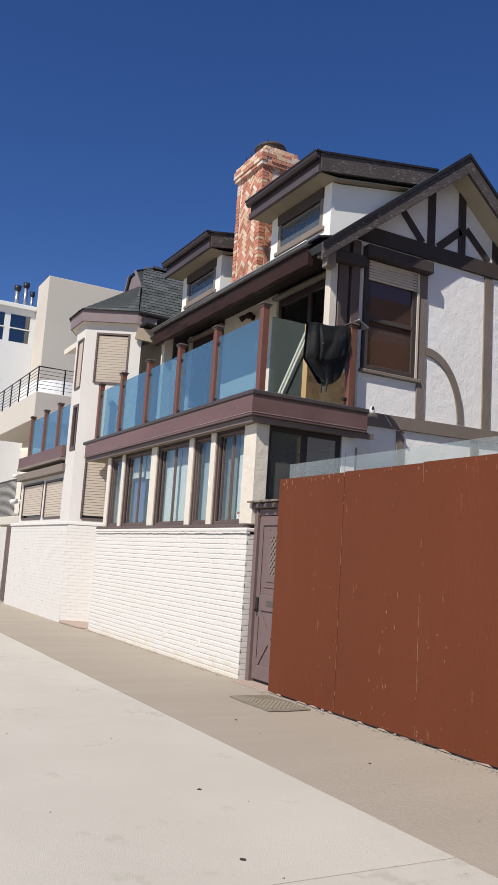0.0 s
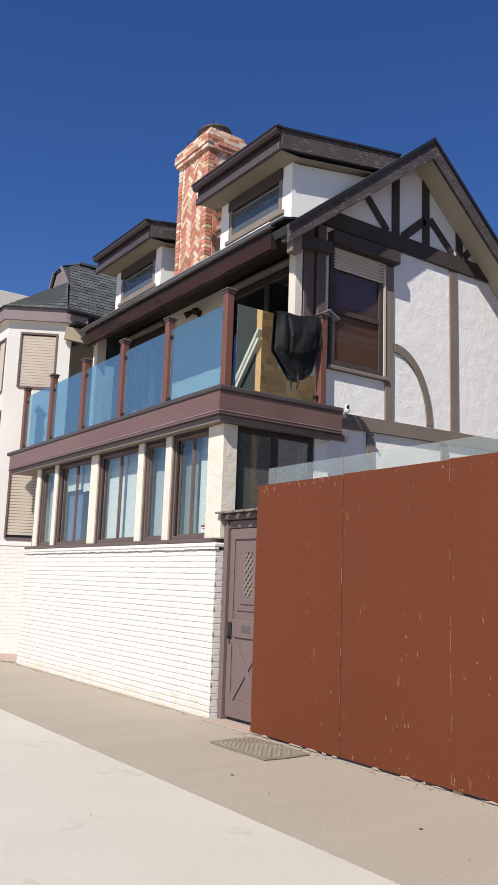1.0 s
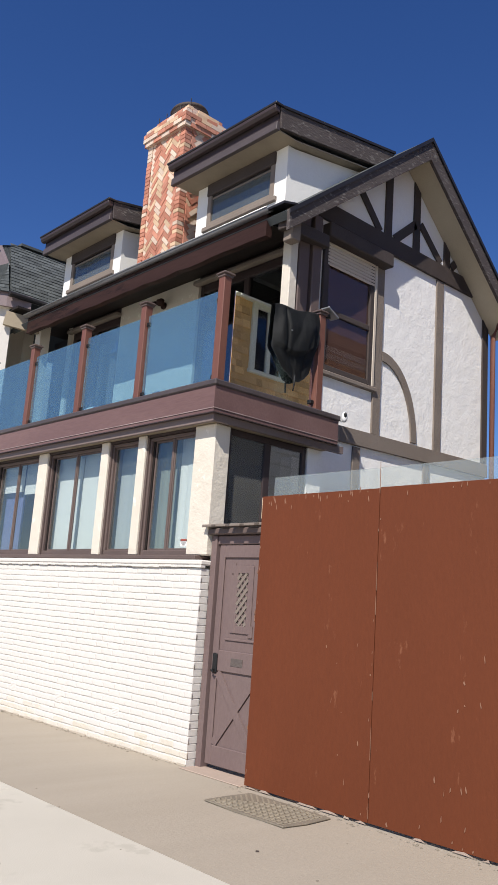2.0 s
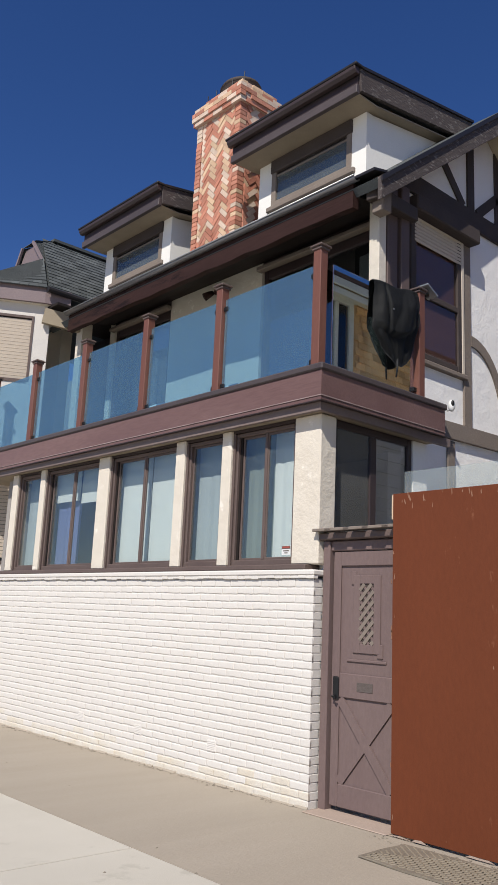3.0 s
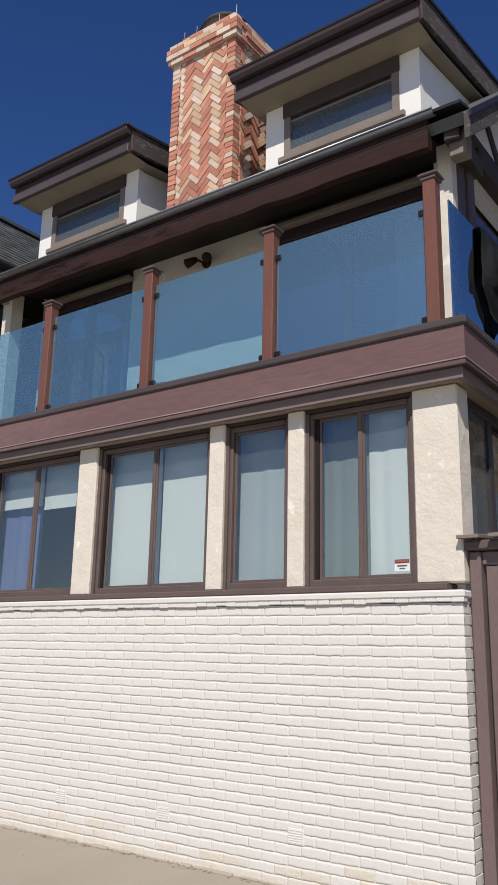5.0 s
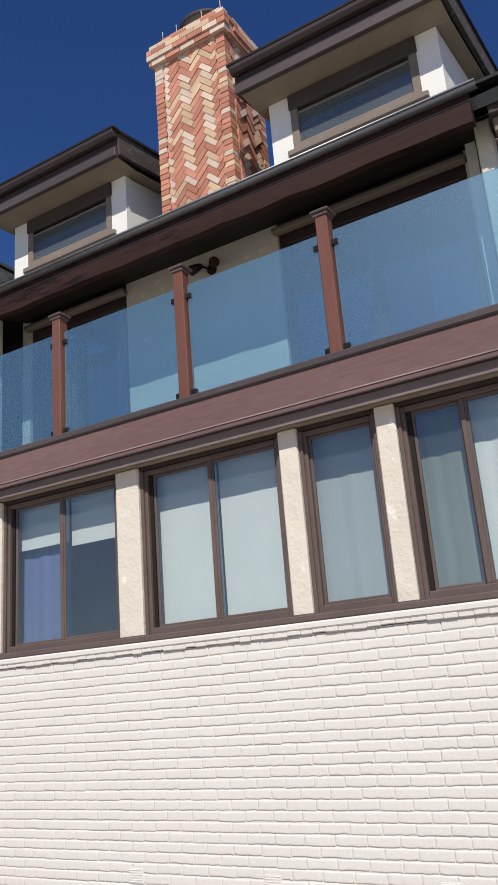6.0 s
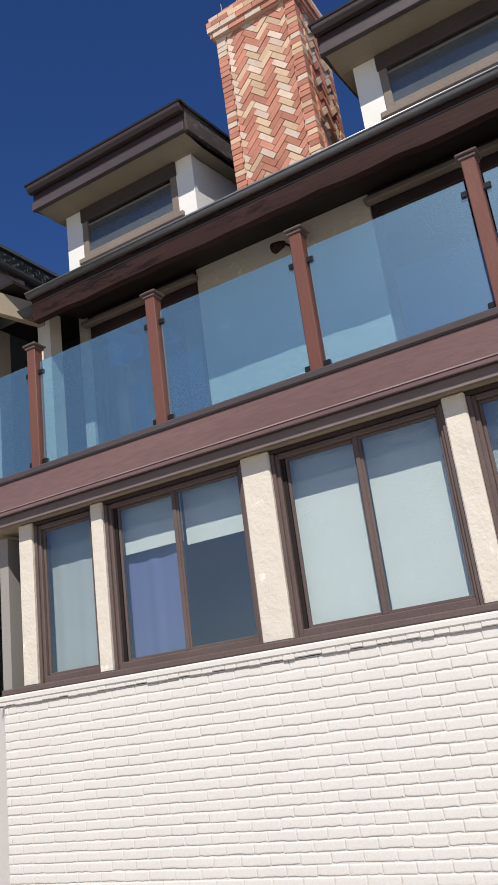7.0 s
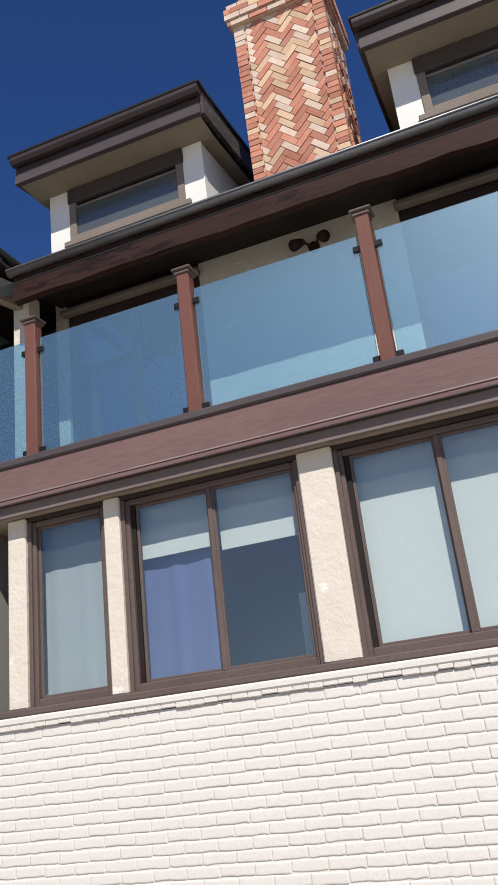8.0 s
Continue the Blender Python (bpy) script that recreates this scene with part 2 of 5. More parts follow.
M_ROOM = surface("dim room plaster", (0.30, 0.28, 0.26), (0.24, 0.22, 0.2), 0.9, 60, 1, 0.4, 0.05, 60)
M_CLOTH = surface("black jacket cloth", (0.022, 0.023, 0.024), (0.032, 0.033, 0.034), 0.62, 200, 3, 0.5, 0.3, 180)
M_MORTAR = surface("grey mortar", (0.58, 0.42, 0.34), (0.50, 0.34, 0.27), 0.9, 90, 4, 0.5, 0.5, 90)
M_MAT = surface("worn metal tread plate", (0.27, 0.235, 0.185), (0.16, 0.135, 0.105), 0.6, 60, 5, 0.8, 0.5, 60, metal=0.2)
M_RIDGE = surface("worn bright tread ridge", (0.36, 0.315, 0.24), (0.25, 0.21, 0.155), 0.6, 60, 5, 0.8, 0.3, 60, metal=0.2)
M_MODERN = surface("cream render", (0.56, 0.515, 0.45), (0.50, 0.46, 0.40), 0.85, 60, 0.6, 0.5, 0.1, 40)
M_MODERNW = surface("white render", (0.76, 0.76, 0.75), (0.70, 0.70, 0.69), 0.85, 60, 0.6, 0.5, 0.1, 40)
M_BAYF = surface("grey-mauve fascia paint", (0.20, 0.155, 0.16), (0.26, 0.21, 0.21), 0.5, 40, 2, 0.6, 0.15, 60)
M_PINK = surface("pinkish cement", (0.40, 0.31, 0.255), (0.36, 0.29, 0.235), 0.9, 60, 5, 0.6, 0.4, 60)
M_CHIP = surface("bare chipped plywood", (0.27, 0.145, 0.095), (0.19, 0.09, 0.055), 0.8, 60, 9, 0.5, 0.1, 60)
M_SOFFIT = surface("dull cream soffit paint", (0.46, 0.40, 0.30), (0.38, 0.33, 0.25), 0.9, 60, 3, 0.5, 0.2, 50)
M_ROOFB = surface("brown cedar roof", (0.15, 0.095, 0.065), (0.10, 0.065, 0.045), 0.85, 60, 2, 0.7, 0.5, 50)
M_BRICKD = surface("yellowed flaking brick paint", (0.665, 0.63, 0.57), (0.60, 0.52, 0.39), 0.75, 80, 5.0, 0.8, 0.4, 90, spread=0.02, spots=(0.36, 0.19, 0.13), spot_scale=14.0, spot_at=0.70, bump_far=1.2, bump_far_scale=25)
# deep shade put into the colour of soffit, porch ceiling and window tracks
M_DARKS = surface("near-black shade paint", (0.014, 0.010, 0.009), (0.022, 0.016, 0.014), 0.7, 40, 2, 0.5, 0.2, 40, stretch=(1, 0.2, 1))
M_MIDT = surface("mid grey-brown timber", (0.100, 0.082, 0.075), (0.15, 0.125, 0.115), 0.8, 40, 2.2, 0.6, 0.5, 45)
M_GREENP = surface("dull green paint", (0.055, 0.070, 0.055), (0.04, 0.052, 0.043), 0.7, 40, 2, 0.5, 0.2, 50)
# near-black sheet colour standing in for unlit interiors behind openings
M_SHADEW = surface("painted window darkness", (0.02, 0.022, 0.025), (0.03, 0.03, 0.035), 0.2, 40, 2, 0.3, 0.0)
M_SHINGLE = surface("golden cedar shingle", (0.86, 0.58, 0.27), (0.74, 0.47, 0.19), 0.8, 40, 2, 0.7, 0.4, 40, stretch=(1, 1, 0.3), spread=0.28, island=True)
M_GREENW = surface("pale green-white paint", (0.82, 0.86, 0.74), (0.76, 0.80, 0.68), 0.5, 60, 3, 0.4, 0.1, 60)
M_GLASSB = glass("blue tinted balcony glass", (0.60, 0.80, 0.88), 0.21, 0.0, 0.055, (0.26, 0.50, 0.62), 0.08)
M_GLASSE = glass("mirror-tinted end glass", (0.42, 0.52, 0.56), 0.70)
M_GLASSW = glass("window glass", (0.84, 0.88, 0.88), 0.10, 0.0, 0.035, (0.50, 0.58, 0.60))
M_GLASSD = glass("dark window glass", (0.66, 0.69, 0.70), 0.17)
# grey-blue film paints a hazy sky reflection into the dormer glass
M_GLASSH = glass("sky-hazed window glass", (0.60, 0.64, 0.66), 0.10, 0.0, 0.16, (0.42, 0.47, 0.49))
M_GLASSL = glass("insect-screened dim glass", (0.55, 0.57, 0.56), 0.05, 0.0, 0.16, (0.36, 0.36, 0.35))
M_GLASSM = glass("brown-tinted window glass", (0.86, 0.82, 0.82), 0.05)
# backing colours stand in for reflections: brown roof (gable), hazy sky (dormers)
M_BACKM = surface("brown reflection backing", (0.185, 0.115, 0.085), (0.14, 0.088, 0.068), 0.9, 200, 2, 0.5, 0.0)
M_BACKG = surface("grey-blue reflection backing", (0.16, 0.20, 0.22), (0.12, 0.15, 0.165), 0.9, 200, 2, 0.5, 0.0)
# grimy brown with the shade under overhangs put into the colour
M_SOFFITD = surface("grimy shaded brown soffit paint", (0.33, 0.275, 0.20), (0.24, 0.20, 0.15), 0.9, 60, 4, 0.7, 0.2, 50)
M_SHEET = glass("clouded plastic sheet", (0.90, 0.91, 0.89), 0.03, 0.3, 0.13)
M_REDB = surface("red chimney brick", (0.45, 0.175, 0.115), (0.54, 0.30, 0.22), 0.85, 60, 6, 0.7, 0.5, 70, spread=0.22)
M_TANB = surface("buff chimney brick", (0.60, 0.44, 0.30), (0.52, 0.32, 0.2), 0.85, 60, 6, 0.7, 0.5, 70, spread=0.15)
M_PALEB = surface("whitewashed chimney brick", (0.66, 0.55, 0.45), (0.55, 0.36, 0.27), 0.85, 60, 9, 0.7, 0.5, 70, spread=0.12)
PALER = (M_PALEB, M_PALEB, M_TANB, M_REDB)
REDDER = (M_REDB, M_REDB, M_REDB, M_REDB, M_REDB, M_TANB)
CHIM = (M_REDB, M_REDB, M_REDB, M_REDB, M_TANB, M_PALEB, M_PALEB)

# ---- the ground ----
solid("ground", box(bm_new(), -900, 900, -900, 900, -0.4, -0.012), M_GROUND, "wide flat pale ground round the walkway", kind="structure")
road = thing("road", (0, 8, 0), "pale concrete promenade with wide joints", "road", kind="structure")
for i in range(-7, 13):
    for j in range(3):
        x1 = 3.2122 - j * 4.6
        part("slab", box(bm_new(), x1 - 4.592, x1, 3.42 + i * 5.6 + 0.006, 3.42 + (i + 1) * 5.6 - 0.006, -0.1, 0.0, 0.003), M_ROAD, road)
pave = thing("pavement", (4, 8, 0), "tan concrete pavement strip along the house and hoarding", "pavement", kind="structure")
for i in range(-6, 14):
    part("slab", box(bm_new(), 3.213, 12.0, -1.0 + i * 5.0 + 0.0004, 4.0 + i * 5.0 - 0.0004, -0.1, 0.002), M_PAVE, pave)

# ---- the house: walls ----
house = thing("house", (7.5, 13, 0), "two-storey half-timbered white house with glazed balcony", "house")
FX = 4.965
YN, YF = 9.15, 15.12
# backing of the painted brick wall
part("brick_wall_core", box(bm_new(), FX + 0.0005, 5.10, YN + 0.006, YF, 0.0, 1.80), M_JOINTW, house)
bm = bm_new()
prism(bm, [(FX + 0.004, YF, 0), (5.16, YF, 0), (5.62, 15.95, 0), (5.46, 16.0, 0)], (0, 0, 1.80))
part("brick_wall_return", bm, M_BRICKW, house)
part("wall_cap", box(bm_new(), 4.93, 5.12, YN - 0.02, YF + 0.04, 1.828, 1.878, 0.012), M_BRICKW, house, "white painted drip cap")
rc0 = random.Random(31)
y = YN - 0.015
bm = bm_new()
while y < YF:
    s = rc0.uniform(0.085, 0.105)
    box(bm, 4.936 + rc0.uniform(0, 0.005), 5.0, y + 0.0005, y + s - 0.001, 1.806 - rc0.uniform(0, 0.010), 1.832, 0.005)
    y += s
tagged(part("cap_course", bm, M_BRICKW, house), kind="stuff")
part("sill_board", box(bm_new(), 4.945, 5.14, YN + 0.10, YF + 0.02, 1.880, 1.925, 0.008), M_TRIM, house)

# stucco piers between the windows
WINS = [(9.47, 10.34, 2), (10.48, 11.08, 1), (11.23, 12.51, 2), (12.74, 14.04, 2), (14.16, 14.80, 1)]
piers = [(9.15, 9.47), (10.34, 10.48), (11.08, 11.23), (12.51, 12.74), (14.04, 14.16), (14.80, 14.95)]
for i, (a, b) in enumerate(piers):
    part("pier", box(bm_new(), 5.0, 5.13 if i else 5.205, a, b, 1.927, 3.235, 0.01), M_CREAM, house)
bm = bm_new()
box(bm, 5.03, 5.12, 9.48, 14.94, 3.208, 3.236)
part("window_head", bm, M_DARKTRIM, house)


def window(parent, a, b, z0, z1, lights, x=5.05, fr=M_TRIM, gl=M_GLASSW, deep=0.075, bar=0.055):
    """A framed window facing the street, between a and b along the wall."""
    win = part("window", box(bm_new(), x + deep, x + deep + 0.02, a, b, z0, z0 + 0.03), fr, parent)
    for n, (y0, y1, w0, w1) in (("frame_jamb", (a, a + bar, z0, z1)), ("frame_jamb", (b - bar, b, z0, z1)), ("frame_sill", (a + bar, b - bar, z0, z0 + bar)), ("frame_head", (a + bar, b - bar, z1 - bar * 0.7, z1))):
        part(n, box(bm_new(), x, x + deep, y0, y1, w0, w1, 0.006), fr, win)
    part("outer_bead", box(bm_new(), x - 0.022, x - 0.001, b - 0.03, b - 0.001, z0, z1, 0.004), fr, win)
    part("outer_bead", box(bm_new(), x - 0.022, x - 0.001, a + 0.001, a + 0.03, z0, z1, 0.004), fr, win)
    ia, ib, iz0, iz1 = a + bar, b - bar, z0 + bar, z1 - bar * 0.7
    if lights == 2:
        mid = (ia + ib) / 2
        part("mullion", box(bm_new(), x + 0.012, x + 0.05, mid - 0.017, mid + 0.017, iz0, iz1, 0.004), fr, win)
        # near-black strip carries the shadow of the gap beside the jamb
        part("track", box(bm_new(), x + 0.03, x + 0.07, ib - 0.030, ib - 0.001, iz0, iz1), M_DARKS, win, "near-black sliding track with its shadow in the colour")
        ib -= 0.031
        cells = [(ia, mid - 0.012, 0.022), (mid + 0.012, ib, 0.040)]
    else:
        cells = [(ia, ib, 0.03)]
    for y0, y1, dx in cells:
        s = 0.021
        bm = bm_new()
        for q in ((y0, y0 + s, iz0, iz1), (y1 - s, y1, iz0, iz1), (y0 + s, y1 - s, iz0, iz0 + s), (y0 + s, y1 - s, iz1 - s, iz1)):
            box(bm, x + dx, x + dx + 0.022, *q, 0.003)
        part("sash", bm, fr, win)
        p = part("pane", box(bm_new(), x + dx + 0.008, x + dx + 0.014, y0 + s, y1 - s, iz0 + s, iz1 - s), gl, win)
        p.visible_shadow = False
    return win


wins = [window(house, a, b, 1.927, 3.206, k) for a, b, k in WINS]

# balcony edge
bm = bm_new()
prism(bm, [(4.85, 9.02, 3.305), (6.66, 9.02, 3.305), (6.66, 9.06, 3.305), (4.89, 9.06, 3.305), (4.89, 15.99, 3.305), (4.85, 15.99, 3.305)], (0, 0, 0.265))
part("balcony_fascia", bm, M_FASCIA, house, "faded purple-brown fascia board")
bm = bm_new()
prism(bm, [(4.885, 9.055, 3.225), (6.80, 9.055, 3.225), (6.80, 9.10, 3.225), (4.93, 9.10, 3.225), (4.93, 15.97, 3.225), (4.885, 15.97, 3.225)], (0, 0, 0.078))
part("fascia_trim", bm, M_TRIML, house)
bm = bm_new()
prism(bm, [(4.838, 9.008, 3.296), (6.67, 9.008, 3.296), (6.67, 9.05, 3.296), (4.88, 9.05, 3.296), (4.88, 15.99, 3.296), (4.838, 15.99, 3.296)], (0, 0, 0.008))
part("drip_edge", bm, M_DARKTRIM, house)
bm = bm_new()
prism(bm, [(4.843, 9.013, 3.340), (6.662, 9.013, 3.340), (6.662, 9.021, 3.340), (4.851, 9.021, 3.340), (4.851, 15.99, 3.340), (4.843, 15.99, 3.340)], (0, 0, 0.009))
part("fascia_bead", bm, M_BEAD, house, "pale worn bead along the fascia")
bm = bm_new()
prism(bm, [(4.83, 9.0, 3.572), (6.68, 9.0, 3.572), (6.68, 9.26, 3.572), (5.18, 9.26, 3.572), (5.18, 16.12, 3.572), (4.83, 16.12, 3.572)], (0, 0, 0.062), 0.012)
part("fascia_cap", bm, M_CAP, house)
bm = bm_new()
prism(bm, [(4.94, 9.11, 3.24), (6.62, 9.11, 3.24), (6.62, 9.745, 3.24), (6.9, 9.745, 3.24), (6.9, 15.98, 3.24), (4.94, 15.98, 3.24)], (0, 0, 0.33))
# deck underside darkened by colour to tone down its bounced light
part("balcony_deck", bm, M_SOFFITD, house)

# balcony posts and glass
POSTS = [9.315, 10.725, 12.06, 13.43, 14.775, 16.08]
PX = 5.11


def post(x, y, z0=3.63, z1=4.865, w=0.098):
    p = part("rail_post", box(bm_new(), x - w / 2, x + w / 2, y - w / 2, y + w / 2, z0, z1, 0.006), M_POST, house)
    bm = bm_new()
    box(bm, x - w * 0.62, x + w * 0.62, y - w * 0.62, y + w * 0.62, z1 - 0.025, z1, 0.004)
    box(bm, x - w * 0.78, x + w * 0.78, y - w * 0.78, y + w * 0.78, z1 + 0.002, z1 + 0.022, 0.006)
    prism(bm, [(x - w * 0.6, y - w * 0.6, z1 + 0.022), (x + w * 0.6, y - w * 0.6, z1 + 0.022), (x + w * 0.6, y + w * 0.6, z1 + 0.022), (x - w * 0.6, y + w * 0.6, z1 + 0.022)], (0, 0, 0.012), 0.004)
    part("post_cap", bm, M_TRIM, p)
    return p


def clip(p, x, y, z, along):
    bm = bm_new()
    if along == "y":
        box(bm, x - 0.018, x + 0.018, y - 0.03, y + 0.03, z - 0.022, z + 0.022, 0.004)
    else:
        box(bm, x - 0.03, x + 0.03, y - 0.018, y + 0.018, z - 0.022, z + 0.022, 0.004)
    part("glass_clip", bm, M_BLACK, p)


for i, y in enumerate(POSTS):
    p = post(PX, y)
    for s in (-1, 1):
        if (i or s > 0) and (i < 5 or s < 0):
            for z in (3.77, 4.61):
                clip(p, PX, y + s * 0.072, z, "y")
for a, b in zip(POSTS, POSTS[1:]):
    p = part("glass_panel", box(bm_new(), PX - 0.006, PX + 0.006, a + 0.064, b - 0.064, 3.655, 4.715, 0.002), M_GLASSB, house, "blue-tinted glass balustrade panel")
    p.visible_shadow = False
    part("glass_channel", box(bm_new(), PX - 0.014, PX + 0.014, a + 0.064, b - 0.064, 3.636, 3.652, 0.002), M_SHUTTER, p, "thin pale channel under the glass")
p = post(6.46, 9.2, z1=4.82)
clip(p, 6.39, 9.2, 3.76, "x")
p = part("glass_panel", box(bm_new(), 5.175, 6.395, 9.209, 9.221, 3.655, 4.70, 0.002), M_GLASSE, house, "reflective glass balustrade panel at the balcony end")
p.visible_shadow = False

# side wall of the glazed ground floor, with its window over the gate
bm = bm_new()
box(bm, 5.14, 6.46, 9.20, 9.30, 0.0, 2.05)
box(bm, 6.38, 6.60, 9.20, 9.30, 2.05, 3.235)
part("side_wall", bm, M_STUCCO, house)
sw = part("window", box(bm_new(), 5.21, 6.36, 9.27, 9.29, 2.05, 2.10), M_DARKTRIM, house)
bm = bm_new()
for q in ((5.21, 5.27, 2.06, 3.235), (6.30, 6.36, 2.06, 3.235), (5.27, 6.30, 3.165, 3.235), (5.27, 6.30, 2.06, 2.13)):
    box(bm, q[0], q[1], 9.205, 9.26, q[2], q[3], 0.005)
part("window_frame", bm, M_DARKTRIM, sw)
part("mullion", box(bm_new(), 5.74, 5.83, 9.21, 9.25, 2.13, 3.165, 0.005), M_DARKTRIM, sw)
for a, b in ((5.27, 5.74), (5.83, 6.30)):
    part("pane", box(bm_new(), a, b, 9.226, 9.232, 2.13, 3.165), M_GLASSL if a < 5.5 else M_GLASSR, sw).visible_shadow = False

# rooms behind the lower windows
bm = bm_new()
box(bm, 6.9, 7.0, 9.7, 21.5, 0.0, 3.2)
box(bm, 5.12, 6.9, 15.2, 15.3, 0.0, 3.2)
box(bm, 5.12, 6.9, 9.31, 15.2, 0.3, 0.4)
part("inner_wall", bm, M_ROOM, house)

# ---- upper storey ----
GY = 9.75
GK = 1.0117
EZ, RZ, RX, SL = 6.12, 8.13, 8.66, 0.80
RIGHT = 10.83
RSL = 0.86


def roof_z(x):
    return RZ - (RX - x) * SL if x < RX else RZ - (x - RX) * RSL


bm = bm_new()
prism(bm, [(6.68, GY, 0.0), (RIGHT, GY, 0.0), (RIGHT, GY, roof_z(RIGHT) - 0.1), (RX, GY, RZ - 0.1), (6.68, GY, roof_z(6.68) - 0.1)], (0, 0.18, 0))
part("gable_wall", bm, M_STUCCO, house, "rough white stucco gable wall")
bm = bm_new()
box(bm, RIGHT - 0.18, RIGHT, GY + 0.18, 21.0, 0.0, roof_z(RIGHT) - 0.1)
part("back_wall", bm, M_STUCCO, house)
for a, b in ((9.70, 9.98), (11.98, 14.0), (15.55, 15.68)):
    part("front_wall", box(bm_new(), 6.80, 6.95, a, b, 3.60, 6.3), M_CREAM, house, "cream stucco wall behind the balcony")
bm = bm_new()
box(bm, 8.6, 8.7, 9.9, 20.9, 3.6, 6.4)
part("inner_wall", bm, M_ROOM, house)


def sliding_door(a, b):
    d = part("sliding_door", box(bm_new(), 6.86, 6.94, a, b, 3.60, 3.66), M_DARKTRIM, house)
    bm = bm_new()
    for q in ((a, a + 0.08, 3.66, 5.98), (b - 0.08, b, 3.66, 5.98), (a + 0.08, b - 0.08, 5.86, 5.98), ((a + b) / 2 - 0.05, (a + b) / 2 + 0.05, 3.66, 5.86)):
        box(bm, 6.84, 6.92, *q, 0.006)
    part("door_frame", bm, M_DARKTRIM, d)
    for c, e in ((a + 0.08, (a + b) / 2 - 0.05), ((a + b) / 2 + 0.05, b - 0.08)):
        part("pane", box(bm_new(), 6.876, 6.884, c, e, 3.66, 5.86), M_GLASSD, d).visible_shadow = False
    part("shutter_rail", box(bm_new(), 6.70, 6.80, a - 0.02, b + 0.02, 5.955, 6.015, 0.01), M_TIMBERL, d)


for a, b in ((9.98, 11.98), (14.0, 15.55)):
    part("door_header", box(bm_new(), 6.81, 6.94, a, b, 5.982, 6.3), M_DARKTRIM, house)
sliding_door(9.98, 11.98)
sliding_door(14.0, 15.55)

# main roof: two thick slopes
def slope(bm, x0, z0, x1, z1, y0, y1, t=0.10):
    d = Vector((x1 - x0, 0, z1 - z0)).normalized()
    nrm = Vector((-d.z, 0, d.x)) * t
    if nrm.z < 0:
        nrm = -nrm
    prism(bm, [(x0, y0, z0), (x1, y0, z1), (x1 + nrm.x, y0, z1 + nrm.z), (x0 + nrm.x, y0, z0 + nrm.z)], (0, y1 - y0, 0))


bm = bm_new()
slope(bm, 6.02, roof_z(6.02) - 0.13, RX, RZ - 0.13, 9.36, 16.2)
slope(bm, RX, RZ - 0.13, 11.0, roof_z(11.0) - 0.13, 9.36, 16.2)
part("main_roof", bm, M_ROOF, house, "dark shingled gable roof")
# barge boards
bm = bm_new()
prism(bm, [(5.98, 9.31, roof_z(5.98) - 0.26), (RX, 9.31, RZ - 0.33), (RX, 9.31, RZ), (5.98, 9.31, roof_z(5.98))], (0, 0.05, 0), 0.004)
part("barge_board", bm, M_BARGE, house, "weathered peeling barge board")
bm = bm_new()
prism(bm, [(RX, 9.31, RZ - 0.33), (11.05, 9.31, roof_z(11.05) - 0.30), (11.05, 9.31, roof_z(11.05)), (RX, 9.31, RZ)], (0, 0.05, 0), 0.004)
part("barge_board", bm, M_BARGE, house, "weathered peeling barge board")
bm = bm_new()
prism(bm, [(6.4, 9.365, roof_z(6.4) - 0.255), (RX, 9.365, RZ - 0.27), (RX, 9.365, RZ - 0.25), (6.4, 9.365, roof_z(6.4) - 0.235)], (0, 0.38, 0))
prism(bm, [(RX, 9.365, RZ - 0.27), (11.0, 9.365, roof_z(11.0) - 0.27), (11.0, 9.365, roof_z(11.0) - 0.25), (RX, 9.365, RZ - 0.25)], (0, 0.38, 0))
part("verge_soffit", bm, M_SOFFIT, house)

for x0, x1 in ((5.97, RX), (RX, 11.06)):
    bm = bm_new()
    prism(bm, [(x0, 9.285, roof_z(x0) - 0.055), (x1, 9.285, roof_z(x1) - 0.055), (x1, 9.285, roof_z(x1) + 0.006), (x0, 9.285, roof_z(x0) + 0.006)], (0, 0.022, 0))
    part("roof_lip", bm, M_METALD, house)

# half-timbering on the gable
def timber(p, q, w, mat=M_TIMBER, proud=0.028):
    bm = bm_new()
    y = GY - proud
    x0, x1 = (-0.07 + (u + 0.07) * GK for u in (p[0], q[0]))
    z0, z1 = (1.486 + (u - 1.486) * GK for u in (p[1], q[1]))
    d = Vector((x1 - x0, z1 - z0)).normalized()
    nx, nz = -d.y * w / 2, d.x * w / 2
    prism(bm, [(x0 + nx, y, z0 + nz), (x1 + nx, y, z1 + nz), (x1 - nx, y, z1 - nz), (x0 - nx, y, z0 - nz)], (0, proud - 0.002, 0), 0.004)
    return part("timber", bm, mat, house)


timber((6.70, 6.45), (10.70, 6.45), 0.25, proud=0.045)
timber((8.19, 6.56), (8.19, 7.52), 0.15)
timber((8.83, 6.56), (8.83, 7.80), 0.15)
timber((9.58, 6.56), (9.58, 7.16), 0.15)
timber((7.57, 7.04), (8.02, 6.58), 0.12)
timber((8.34, 6.58), (8.80, 6.97), 0.13)
timber((9.42, 6.60), (8.92, 7.02), 0.12)
timber((9.70, 6.62), (10.06, 7.00), 0.12)
timber((8.07, 3.76), (8.07, 6.32), 0.16, M_TIMBERL)
timber((9.43, 3.78), (9.43, 6.32), 0.17, M_TIMBERL)
timber((10.64, 3.78), (10.64, 6.32), 0.15)
timber((6.70, 3.63), (10.70, 3.70), 0.20, M_TIMBERL, 0.05)
timber((7.72, 2.2), (7.72, 3.53), 0.14, M_TIMBERL)
timber((9.2, 2.2), (9.2, 3.56), 0.14, M_TIMBERL)
# curved brace
bm = bm_new()
